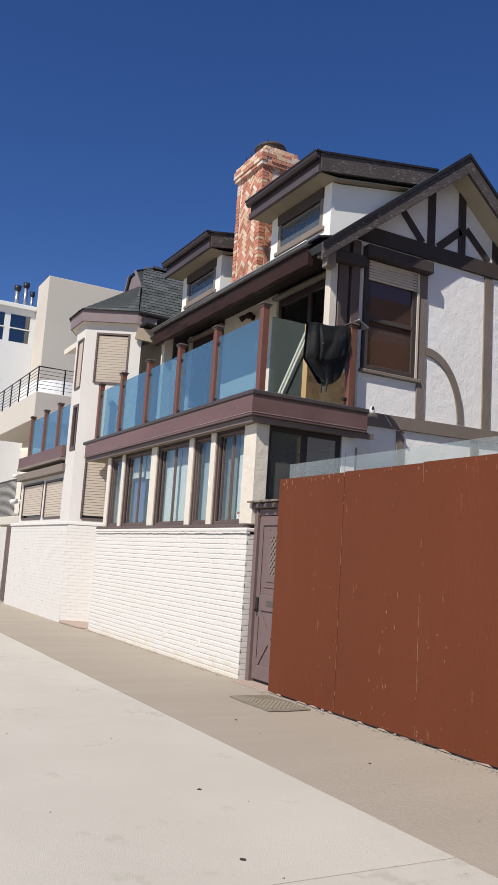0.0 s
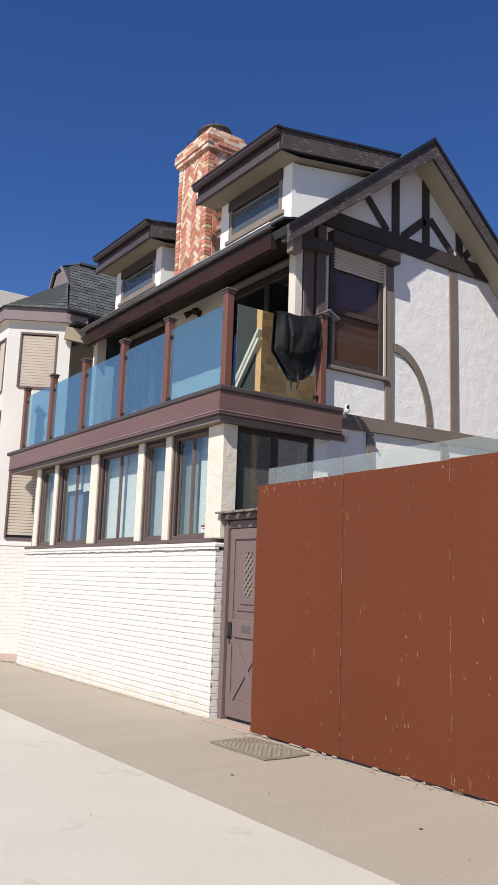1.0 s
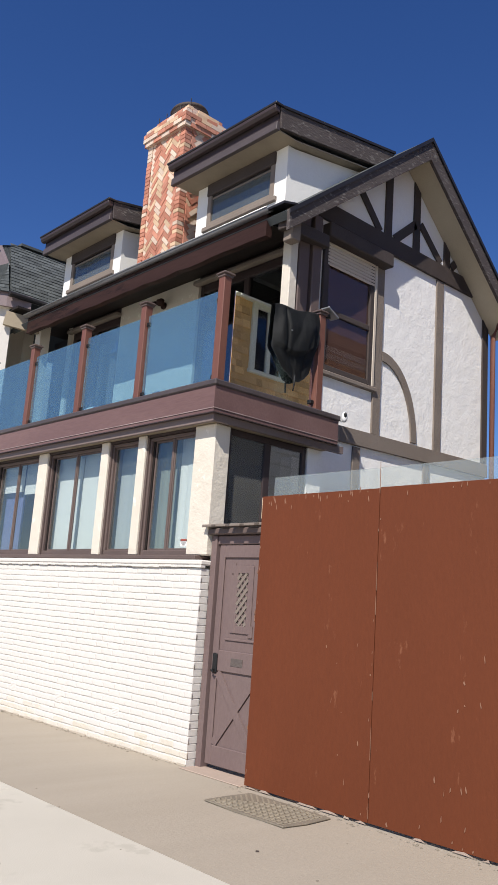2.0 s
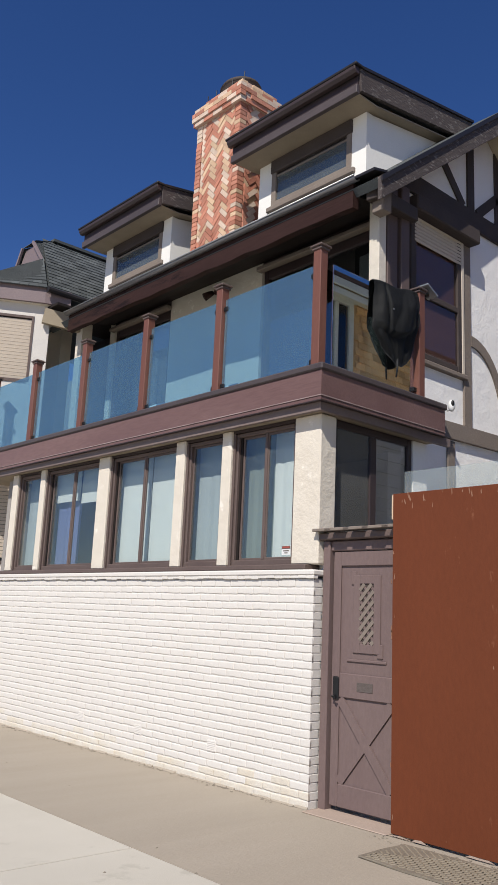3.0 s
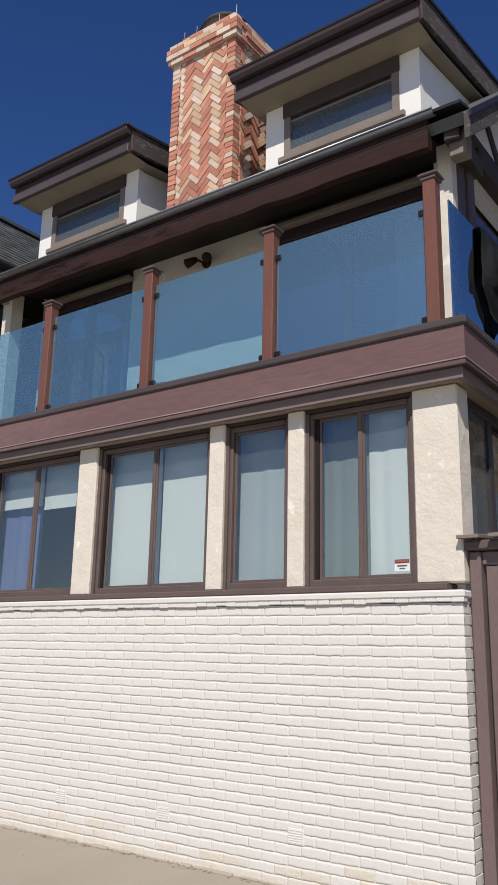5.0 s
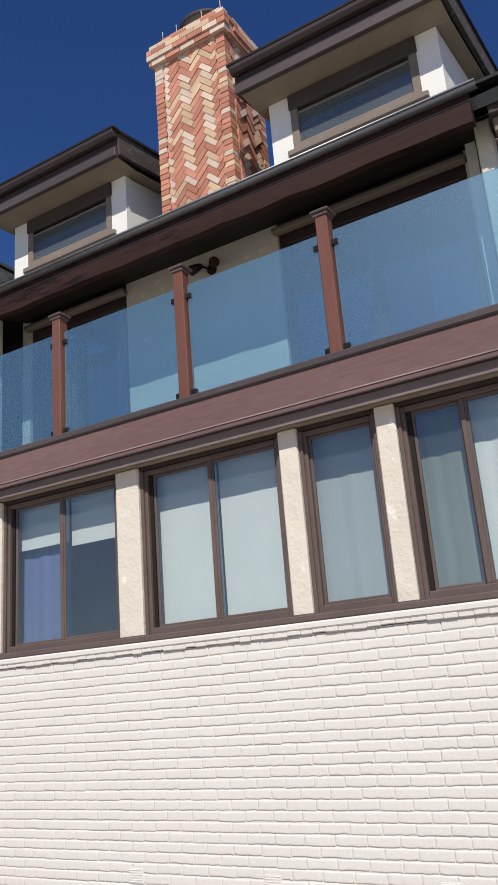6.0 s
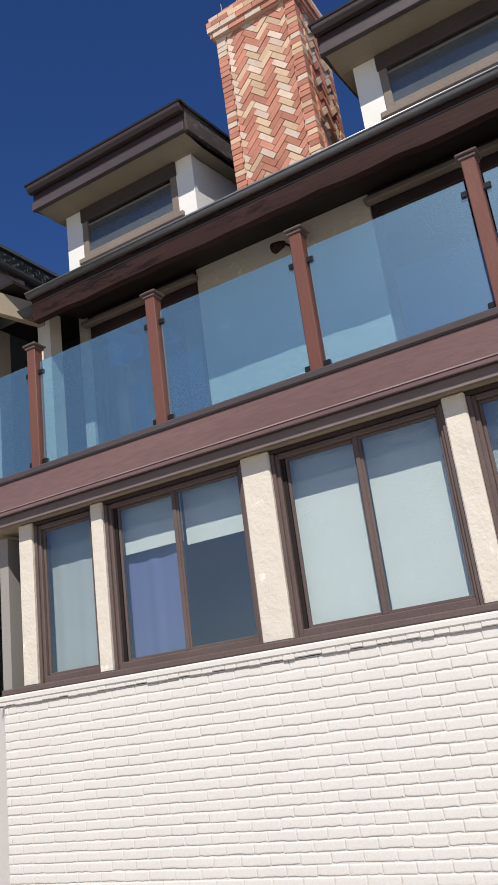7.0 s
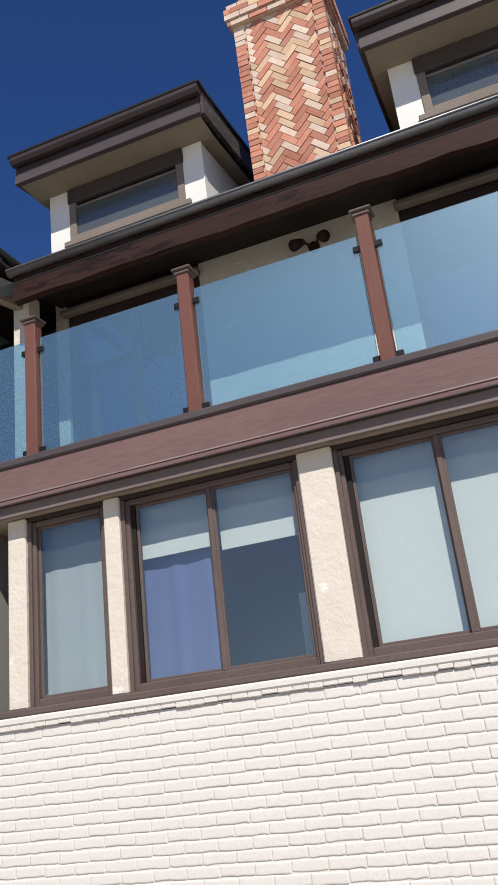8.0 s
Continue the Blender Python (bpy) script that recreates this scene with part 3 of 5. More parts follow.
arc = [(8.26 + 0.80 * math.sin(t), 3.83 + 1.12 * math.cos(t)) for t in (math.pi / 2 * k / 12 for k in range(13))]
arc2 = [(8.26 + 0.68 * math.sin(t), 3.83 + 0.99 * math.cos(t)) for t in (math.pi / 2 * k / 12 for k in range(13))]
prism(bm, [(u, GY - 0.026, w) for u, w in arc + arc2[::-1]], (0, 0.024, 0))
part("curved_brace", bm, M_TIMBERL, house)
# corner posts
# white post coloured cream, so the eave's shade sits in its tone
part("corner_post", box(bm_new(), 6.33, 6.46, 9.62, 9.76, 3.60, 6.0, 0.01), M_CREAM, house)
part("corner_post", box(bm_new(), 6.48, 6.66, 9.62, 9.80, 3.60, 6.25, 0.01), M_TRIM, house)
part("corner_post", box(bm_new(), 6.70, 6.85, 9.60, 9.72, 3.60, 6.3, 0.01), M_TRIM, house)
bm = bm_new()
beam(bm, (6.05, 9.50, 5.90), (6.9, 9.60, 5.98), 0.14, 0.16, bev=0.01)
part("bracket", bm, M_TIMBER, house)
bm = bm_new()
box(bm, 6.13, 6.27, 9.40, 9.56, 5.70, 6.14, 0.01)
part("bracket", bm, M_TIMBERL, house)

# gable window with its roller shutter box
gw = part("window", box(bm_new(), 6.90, 8.04, GY - 0.06, GY + 0.1, 4.30, 4.36, 0.01), M_TIMBERL, house)
part("shutter_hood", box(bm_new(), 6.86, 8.14, 9.56, GY, 6.05, 6.24, 0.015), M_TIMBER, gw)
for k in range(7):
    z = 5.74 + k * 0.045
    part("slat", box(bm_new(), 6.98, 7.92, GY - 0.055, GY - 0.035, z, z + 0.04, 0.008), M_SHUTTER, gw)
bm = bm_new()
for q in ((6.92, 7.02, 4.36, 6.05), (7.84, 7.92, 4.36, 6.05), (7.02, 7.84, 5.10, 5.17), (7.02, 7.84, 4.36, 4.43)):
    box(bm, q[0], q[1], GY - 0.05, GY - 0.004, q[2], q[3], 0.006)
part("window_frame", bm, M_TIMBER, gw)
part("casing", box(bm_new(), 7.93, 7.98, GY - 0.05, GY - 0.004, 4.36, 6.05, 0.006), M_SHUTTER, gw)
for z0, z1, d in ((4.43, 5.10, 0.030), (5.17, 5.78, 0.020)):
    part("pane", box(bm_new(), 7.02, 7.84, GY - d, GY - d + 0.006, z0, z1), M_GLASSM, gw)
# added sheet whose brown imitates the roof mirrored in the panes
part("backing", box(bm_new(), 7.02, 7.84, GY - 0.010, GY - 0.004, 4.43, 6.0), M_BACKM, gw)

gw.matrix_basis = Matrix.Translation((0.09, 0, 0.045))

# eave over the balcony: gutter, fascia timber, soffit
bm = bm_new()
prof = [(5.93 + r * math.cos(math.pi * (1.0 + k / 10)), 6.065 + r * math.sin(math.pi * (1.0 + k / 10))) for r, ks in ((0.050, range(11)), (0.044, range(10, -1, -1))) for k in ks]
prism(bm, [(x, 9.60, z) for x, z in prof], (0, 6.02, 0))
part("gutter", bm, M_GUTTER, house, "weathered grey half-round gutter", True)
# added steel bead imitates the highlight along the gutter's upper edge
part("gutter_bead", tube(bm_new(), [(5.878, 9.60, 6.068), (5.878, 15.62, 6.068)], 0.009, 8), M_STEEL, house, "bright bead put on as the gutter's highlight line", True)
bm = bm_new()
prism(bm, [(5.93, 9.365, 6.055), (6.15, 9.365, 6.115), (6.15, 9.365, 6.14), (5.93, 9.365, 6.085)], (0, 6.235, 0))
part("drip_edge", bm, M_METALD, house)
bm = bm_new()
rw = random.Random(3)
ys = [9.68 + 5.92 * k / 24 for k in range(25)]
low = [5.765 + rw.uniform(-0.012, 0.012) for _ in ys]
prism(bm, [(5.965, y, 6.035) for y in ys[::-1]] + [(5.965, y, z) for y, z in zip(ys, low)], (0.09, 0, 0))
part("eave_fascia", bm, M_WOODFAS, house, "warped red-brown timber eave board")
# soffit coloured near black for the shadow under the eave
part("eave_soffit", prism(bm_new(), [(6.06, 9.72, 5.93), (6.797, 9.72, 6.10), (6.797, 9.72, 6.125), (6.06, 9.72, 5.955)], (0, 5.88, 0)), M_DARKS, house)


# ---- dormers ----
def dormer(y0, y1):
    """A shed dormer; y0 and y1 are the ends of its roof."""
    d = part("dormer", bm_new(), M_STUCCOS, house)
    w0, w1, fx = y0 + 0.17, y1 - 0.17, 6.50
    z0, z1 = 6.46, 7.284
    rise = 0.165
    back = RX - 0.5
    # roof
    bm = bm_new()
    prism(bm, [(6.20, y0 + 0.04, 7.34), (8.4, y0 + 0.04, 7.34 + rise * 2.20), (8.4, y0 + 0.04, 7.59 + rise * 2.28), (6.20, y0 + 0.04, 7.59)], (0, y1 - y0 - 0.08, 0))
    part("dormer_roof", bm, M_ROOF, d)
    bm = bm_new()
    prism(bm, [(6.085, y0 - 0.02, 7.490), (6.14, y0 - 0.02, 7.490), (6.14, y0 - 0.02, 7.572), (6.055, y0 - 0.02, 7.572), (6.055, y0 - 0.02, 7.53)], (0, y1 - y0 + 0.04, 0), 0.004)
    part("upper_fascia", bm, M_DARKTRIM, d)
    part("roof_lip", box(bm_new(), 6.045, 6.20, y0 - 0.045, y1 + 0.045, 7.574, 7.606, 0.006), M_METALD, d)
    bm = bm_new()
    prism(bm, [(6.115, y0, 7.265), (6.175, y0, 7.265), (6.175, y0, 7.385), (6.120, y0, 7.375)], (0, y1 - y0, 0), 0.006)
    part("lower_fascia", bm, M_CAP, d, "weathered grey-brown lower fascia board")
    # set-back board, dark brown to carry the shadow band between the fascias
    part("recessed_board", box(bm_new(), 6.150, 6.174, y0 + 0.01, y1 - 0.01, 7.386, 7.489), M_DARKTRIM, d)
    for ys in (y0 - 0.02, y1 - 0.03):
        bm = bm_new()
        prism(bm, [(6.18, ys, 7.30), (8.20, ys, 7.30 + rise * 2.02), (8.42, ys, 7.57 + rise * 2.28), (6.155, ys, 7.572)], (0, 0.05, 0), 0.004)
        part("barge_board", bm, M_BARGE, d)
        bm = bm_new()
        prism(bm, [(6.20, ys - 0.02, 7.575), (8.42, ys - 0.02, 7.575 + rise * 2.28), (8.42, ys - 0.02, 7.61 + rise * 2.28), (6.20, ys - 0.02, 7.61)], (0, 0.09, 0))
        part("roof_lip", bm, M_METALD, d)
    bm = bm_new()
    prism(bm, [(6.18, y0 + 0.03, 7.285), (6.51, y0 + 0.03, 7.285), (8.3, y0 + 0.03, 7.285 + rise * 1.8), (8.3, y0 + 0.03, 7.30 + rise * 1.8), (6.51, y0 + 0.03, 7.30), (6.18, y0 + 0.03, 7.30)], (0, y1 - y0 - 0.06, 0))
    # brown tone includes the shade below the dormer roof
    part("dormer_soffit", bm, M_SOFFITD, d)
    # front wall round the window
    a, b = w0 + 0.22, w1 - 0.24
    bm = bm_new()
    box(bm, fx, fx + 0.12, w0, a, z0 - 0.2, z1)
    box(bm, fx, fx + 0.12, b, w1, z0 - 0.2, z1)
    box(bm, fx, fx + 0.12, a, b, z0 - 0.2, 6.60)
    part("dormer_wall", bm, M_STUCCOS, d)
    for ys in (w0, w1 - 0.12):
        bm = bm_new()
        prism(bm, [(fx + 0.12, ys, 6.3), (fx + 0.12, ys, 7.284), (8.3, ys, 7.284 + rise * 1.78), (8.3, ys, 6.3)], (0, 0.12, 0))
        part("dormer_cheek", bm, M_STUCCOS, d)
    # window
    part("window_sill", box(bm_new(), fx - 0.04, fx + 0.04, a - 0.06, b + 0.06, 6.565, 6.635, 0.01), M_TIMBERL, d)
    bm = bm_new()
    for q in ((a, a + 0.08, 6.637, 7.30), (b - 0.08, b, 6.637, 7.30), (a + 0.08, b - 0.08, 6.637, 6.70)):
        box(bm, fx - 0.012, fx + 0.05, *q, 0.006)
    part("window_frame", bm, M_TIMBERL, d)
    part("shutter_box", box(bm_new(), fx - 0.03, fx + 0.05, a - 0.01, b + 0.01, 7.10, 7.284, 0.012), M_TIMBER, d)
    part("roller_shutter", box(bm_new(), fx + 0.012, fx + 0.024, a + 0.08, b - 0.08, 7.07, 7.10, 0.003), M_TIMBER, d)
    part("shutter_edge", box(bm_new(), fx + 0.006, fx + 0.028, a + 0.08, b - 0.08, 7.045, 7.07, 0.004), M_TIMBERL, d)
    part("pane", box(bm_new(), fx + 0.012, fx + 0.018, a + 0.08, b - 0.08, 6.70, 7.15), M_GLASSH, d)
    # added sheet whose grey-blue imitates sky haze on the pane
    part("backing", box(bm_new(), fx + 0.10, fx + 0.108, a, b, 6.60, 7.3), M_BACKG, d)


dormer(9.79, 11.95)
dormer(13.54, 15.68)


# ---- chimney ----
chim = part("chimney", box(bm_new(), 6.512, 7.30, 12.262, 13.188, 6.2, 8.52), M_MORTAR, house, "brick chimney with a herringbone face")
CY0, CY1, CX0, CX1 = 12.25, 13.20, 6.50, 7.30


def piece(name, pts, push, parent, mat):
    part(name, prism(bm_new(), pts, push), mat, parent)


rng = random.Random(4)
rows = 34
for k in range(rows):
    z0 = 6.25 + k * 0.067
    long_ = k % 2
    for q in ("l", "r", "b"):
        w = 0.115 if long_ else 0.10
        d = 0.10 if long_ else 0.115
        if q == "l":
            y0, y1, x0, x1 = CY1 - w, CY1, CX0, CX0 + d
        elif q == "r":
            y0, y1, x0, x1 = CY0, CY0 + w, CX0, CX0 + d
        else:
            y0, y1, x0, x1 = CY0, CY0 + d, CX1 - w, CX1
        j = rng.uniform(-0.004, 0.004)
        part("brick", box(bm_new(), x0 - 0.008 + j, x1, y0 - (0.008 if q != "l" else 0), y1 + (0.008 if q == "l" else 0), z0 + 0.005, z0 + 0.062), rng.choice(CHIM), chim)


def clip_poly(poly, u0, u1, v0, v1):
    for axis, lim, sign in ((0, u0, 1), (0, u1, -1), (1, v0, 1), (1, v1, -1)):
        out = []
        for i, p in enumerate(poly):
            q = poly[(i + 1) % len(poly)]
            ip, iq = (p[axis] - lim) * sign >= 0, (q[axis] - lim) * sign >= 0
            if ip:
                out.append(p)
            if ip != iq:
                t = (lim - p[axis]) / (q[axis] - p[axis])
                out.append((p[0] + t * (q[0] - p[0]), p[1] + t * (q[1] - p[1])))
        poly = out
        if len(poly) < 3:
            return []
    return poly


def herringbone(u0, u1, v0, v1, place, push, relief=1.0):
    """Bricks at 45 degrees, cut to the field; place turns (u, v) into the world."""
    unit, joint = 0.068, 0.0035
    c = math.sqrt(0.5)
    for k in range(-60, 90):
        for m in range(-8, 9):
            for x, y, w, h in ((k + 3 * m, k - 3 * m, 3, 1), (k + 3 + 3 * m, k - 2 - 3 * m, 1, 3)):
                q = [(x * unit + joint, y * unit + joint), ((x + w) * unit - joint, y * unit + joint), ((x + w) * unit - joint, (y + h) * unit - joint), (x * unit + joint, (y + h) * unit - joint)]
                q = [(u0 + 0.1 + (a - b) * c, v0 + (a + b) * c) for a, b in q]
                q = clip_poly(q, u0, u1, v0, v1)
                if q:
                    area = abs(sum(q[i][0] * q[(i + 1) % len(q)][1] - q[(i + 1) % len(q)][0] * q[i][1] for i in range(len(q)))) / 2
                    if area > 0.0012:
                        j = rng.uniform(-0.006, 0.004)
                        piece("brick", [place(a, b, j * relief) for a, b in q], push, chim, rng.choice(PALER if w > h else REDDER))


herringbone(CY0 + 0.12, CY1 - 0.12, 6.25, 8.52, lambda u, v, j: (CX0 + 0.002 + j, u, v), (0.02, 0, 0))
herringbone(CX0 + 0.12, CX1 - 0.12, 6.25, 8.52, lambda u, v, j: (u, CY0 - 0.010 + j, v), (0, 0.05, 0), 3.2)
# corbelled crown
for k in range(6):
    e = (0.055, 0.075, 0.075, 0.05, -0.03, -0.06)[k]
    z0 = 8.52 + k * 0.072
    part("crown_core", box(bm_new(), CX0 - e + 0.02, CX1 + e - 0.02, CY0 - e + 0.02, CY1 + e - 0.02, z0, z0 + 0.072), M_MORTAR, chim)
    y = CY0 - e - (0.1 if k % 2 else 0)
    while y < CY1 + e:
        a, b = max(y, CY0 - e), min(y + 0.205, CY1 + e)
        if b - a > 0.03:
            part("brick", box(bm_new(), CX0 - e, CX0 - e + 0.1, a + 0.004, b - 0.004, z0 + 0.004, z0 + 0.068), rng.choice(CHIM), chim)
        y += 0.205
    x = CX0 - e + 0.1 + (0.1 if k % 2 else 0)
    while x < CX1 + e - 0.03:
        b = min(x + 0.205, CX1 + e)
        part("brick", box(bm_new(), x + 0.004, b - 0.004, CY0 - e, CY0 - e + 0.09, z0 + 0.004, z0 + 0.068), rng.choice(CHIM), chim)
        x += 0.205
bm = bm_new()
ring = []
for r, z in ((0.31, 8.94), (0.31, 9.09), (0.33, 9.10), (0.30, 9.15), (0.08, 9.20)):
    ring.append([bm.verts.new((6.88 + r * math.cos(t) * 0.9, 12.72 + r * math.sin(t), z)) for t in (2 * math.pi * k / 24 for k in range(24))])
for m, n in zip(ring, ring[1:]):
    for k in range(24):
        bm.faces.new((m[k], m[(k + 1) % 24], n[(k + 1) % 24], n[k]))
bm.faces.new(ring[-1])
part("spark_arrester", bm, M_TIMBER, chim, "rusty brown metal chimney cap", True)
for y in (12.32, 12.58, 12.94, 13.14):
    part("cap_stay", tube(bm_new(), [(6.60, y, 8.94), (6.60, y, 9.08)], 0.008, 6), M_METALD, chim)

# ---- hexagonal bay at the far end ----
BX, BY = 4.82, 16.60
AX, AY = 5.72, 16.08
HEX = [(BX, 17.55), (BX, BY), (AX, AY), (6.5, AY)]


def facet_wall(p, q, z0, z1, mat, name, t=0.12, holes=()):
    """A wall over the plan line p-q with rectangular openings (s0, s1, z0, z1) in metres from p."""
    p, q = Vector((*p, 0)), Vector((*q, 0))
    d = (q - p).normalized()
    n = Vector((d.y, -d.x, 0)) * -1
    L = (q - p).length
    bm = bm_new()
    cuts = sorted({0.0, L, *[h[0] for h in holes], *[h[1] for h in holes]})
    for a, b in zip(cuts, cuts[1:]):
        spans = [(z0, z1)]
        for h in holes:
            if h[0] <= a + 1e-6 and h[1] >= b - 1e-6:
                spans = [q for s in spans for q in ([(s[0], h[2]), (h[3], s[1])] if s[0] < h[2] < s[1] else [s])]
        for s0, s1 in spans:
            prism(bm, [p + d * a + Vector((0, 0, s0)), p + d * b + Vector((0, 0, s0)), p + d * b + Vector((0, 0, s1)), p + d * a + Vector((0, 0, s1))], n * t)
    bmesh.ops.remove_doubles(bm, verts=bm.verts[:], dist=0.0005)
    return part(name, bm, mat, house), p, d, n


def shutter(wall, p, d, n, s0, s1, z0, z1, gap=0.0):
    """A closed roller shutter with its frame in an opening."""
    sh = part("shutter_frame", bm_new(), M_TRIM, wall)
    bm = bm_new()
    up = Vector((0, 0, 1))
    for a, b, c, e in ((s0 - 0.005, s0 + 0.03, z0, z1), (s1 - 0.03, s1 + 0.005, z0, z1), (s0 + 0.03, s1 - 0.03, z1 - 0.04, z1), (s0 + 0.03, s1 - 0.03, z0 - 0.03, z0 + 0.02)):
        prism(bm, [p + d * a + up * c - n * 0.015, p + d * b + up * c - n * 0.015, p + d * b + up * e - n * 0.015, p + d * a + up * e - n * 0.015], n * 0.07)
    bm.to_mesh(sh.data)
    bm.free()
    z = z0 + 0.02 + gap
    while z < z1 - 0.07:
        bm = bm_new()
        prism(bm, [p + d * (s0 + 0.03) + up * z + n * 0.02, p + d * (s1 - 0.03) + up * z + n * 0.02, p + d * (s1 - 0.03) + up * (z + 0.048) + n * 0.008, p + d * (s0 + 0.03) + up * (z + 0.048) + n * 0.008], n * 0.012)
        part("slat", bm, M_SHUTTER, wall)
        z += 0.056
    # added dark sheet: the unlit inside, painted behind the slats
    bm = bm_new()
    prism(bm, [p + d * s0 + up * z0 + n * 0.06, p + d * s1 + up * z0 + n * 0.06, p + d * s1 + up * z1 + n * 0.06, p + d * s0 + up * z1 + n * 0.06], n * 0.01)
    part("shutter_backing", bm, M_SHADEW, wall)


LD = math.hypot(AX - BX, AY - BY)
# facing the promenade corner
w, p, d, n = facet_wall((BX, BY), (AX, AY), 2.03, 6.3, M_BAYW, "bay_wall", holes=((0.24, LD - 0.10, 4.97, 6.05), (0.24, LD - 0.02, 2.11, 3.38)))
shutter(w, p, d, n, 0.24, LD - 0.10, 4.97, 6.05)
shutter(w, p, d, n, 0.24, LD - 0.02, 2.11, 3.38, 0.05)
# facing the promenade
w, p, d, n = facet_wall((BX, 17.25), (BX, BY), 2.03, 6.3, M_BAYW, "bay_wall", holes=((0.17, 0.58, 4.87, 5.94), (0.30, 0.62, 3.56, 4.48)))
shutter(w, p, d, n, 0.17, 0.58, 4.87, 5.94)
bm = bm_new()
for y0, y1, z0, z1 in ((16.61, 16.67, 3.53, 4.50), (16.91, 16.97, 3.53, 4.50), (16.67, 16.91, 4.44, 4.50), (16.67, 16.91, 3.53, 3.60)):
    box(bm, 4.80, 4.86, y0, y1, z0, z1)
slit = part("window_frame", bm, M_TRIM, w)
part("pane", box(bm_new(), 4.84, 4.846, 16.67, 16.91, 3.60, 4.44), M_GLASSD, w)
# dark sheet in place of the unlit inside
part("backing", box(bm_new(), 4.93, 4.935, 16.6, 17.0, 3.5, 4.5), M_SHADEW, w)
facet_wall((5.5, 18.4), (BX, 17.25), 2.03, 6.3, M_BAYW, "bay_wall")
facet_wall((AX, AY), (AX + 0.13, AY - 0.075), 3.6, 6.25, M_BAYW, "bay_wall")
bm = bm_new()
box(bm, 6.24, 6.42, 15.62, 15.80, 3.6, 6.0)
part("corner_post", bm, M_CREAM, house)
bm = bm_new()
beam(bm, (5.72, 15.99, 6.06), (6.34, 15.68, 5.96), 0.08, 0.25)
# white beam coloured brown for the shade of the bay roof
part("bay_beam", bm, M_SOFFITD, house)
# fascia and roof of the bay
bm = bm_new()
ring = [(5.5, 18.75), (4.70, 17.42), (4.70, 16.53), (5.70, 15.95), (6.1, 15.83), (6.1, 16.0), (5.74, 16.09), (4.83, 16.62), (4.83, 17.36), (5.6, 18.7)]
prism(bm, [(x, y, 6.26) for x, y in ring], (0, 0, 0.26))
part("bay_fascia", bm, M_BAYF, house)
bm = bm_new()
ring2 = [(5.5, 18.7), (4.74, 17.40), (4.74, 16.56), (5.70, 16.0), (6.1, 15.86), (6.6, 16.6)]
prism(bm, [(x, y, 6.25) for x, y in ring2], (0, 0, 0.008))
part("bay_soffit", bm, M_CREAM, house)


def courses(name, a0, a1, b0, b1, count, parent, mat, width=0.16):
    """A roof slope of overlapping shingles between eave a0-a1 and top b0-b1."""
    a0, a1, b0, b1 = map(Vector, (a0, a1, b0, b1))
    nrm = (a1 - a0).cross(b0 - a0).normalized()
    if nrm.z < 0:
        nrm = -nrm
    verts, faces = [], []
    for k in range(count):
        l0, l1 = a0.lerp(b0, k / count), a1.lerp(b1, k / count)
        m0, m1 = a0.lerp(b0, (k + 1.15) / count), a1.lerp(b1, (k + 1.15) / count)
        L = (l1 - l0).length
        cnt = max(1, round(L / width))
        off = 0.5 if k % 2 else 0.0
        for i in range(cnt + 1):
            s0, s1 = max(0, (i - off) / cnt), min(1, (i + 1 - off) / cnt)
            if s1 - s0 < 0.01:
                continue
            g = 0.004 / max(L, 0.1)
            lift = 0.016 + rng.uniform(-0.003, 0.005)
            q = [l0.lerp(l1, s0 + g) + nrm * lift, l0.lerp(l1, s1 - g) + nrm * lift, m0.lerp(m1, s1 - g) + nrm * 0.004, m0.lerp(m1, s0 + g) + nrm * 0.004]
            base = len(verts)
            verts += q + [q[0] - nrm * 0.014, q[1] - nrm * 0.014]
            faces += [(base, base + 1, base + 2, base + 3), (base, base + 4, base + 5, base + 1), (base, base + 3, base + 4), (base + 1, base + 5, base + 2)]
    me = bpy.data.meshes.new(name)
    me.from_pydata([tuple(v) for v in verts], [], faces)
    me.materials.append(mat)
    ob = new(name, me)
    attach(ob, parent)
    return tagged(ob, kind="stuff")


br = part("bay_roof", bm_new(), M_ROOF, house, "dark shingled hipped bay roof")
bmr = bm_new()
RY, RZB = 17.5, 8.10
SKIRT = [((5.3, 18.9, 6.50), (6.0, 18.2, 7.38)), ((4.66, 17.44, 6.50), (6.0, 17.7, 7.38)), ((4.66, 16.50, 6.50), (6.0, 17.1, 7.38)), ((5.70, 15.90, 6.50), (6.0, 16.75, 7.38))]
for (a0, b0), (a1, b1) in zip(SKIRT, SKIRT[1:]):
    bmr.faces.new([bmr.verts.new(p) for p in (a0, a1, b1, b0)])
for y0, s in ((15.86, 1), (19.14, -1)):
    bmr.faces.new([bmr.verts.new(p) for p in ((5.70, y0, 6.46), (9.5, y0, 6.46), (9.5, RY, RZB), (6.5, RY, RZB), (6.06, RY - s * 0.22, 7.88), (6.06, RY - s * 0.66, 7.38))])
geo = bmesh.ops.solidify(bmr, geom=bmr.faces[:], thickness=0.05)
bmr.to_mesh(br.data)
bmr.free()
bm = bm_new()
prism(bm, [(6.04, RY - 0.24, 7.88), (6.04, RY + 0.24, 7.88), (6.5, RY, RZB)], (0.02, 0, 0.03))
part("hip_cap", bm, M_ROOF, br)
# ceiling and back coloured dark for the gloom of the porch opening
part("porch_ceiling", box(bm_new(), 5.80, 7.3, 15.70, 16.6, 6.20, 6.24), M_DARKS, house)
part("porch_back", box(bm_new(), 7.25, 7.30, 15.68, 17.0, 3.60, 6.2), M_DARKTRIM, house)
for (a0, b0), (a1, b1) in zip(SKIRT, SKIRT[1:]):
    courses("shingles", a0, a1, b0, b1, 9, br, M_ROOF)
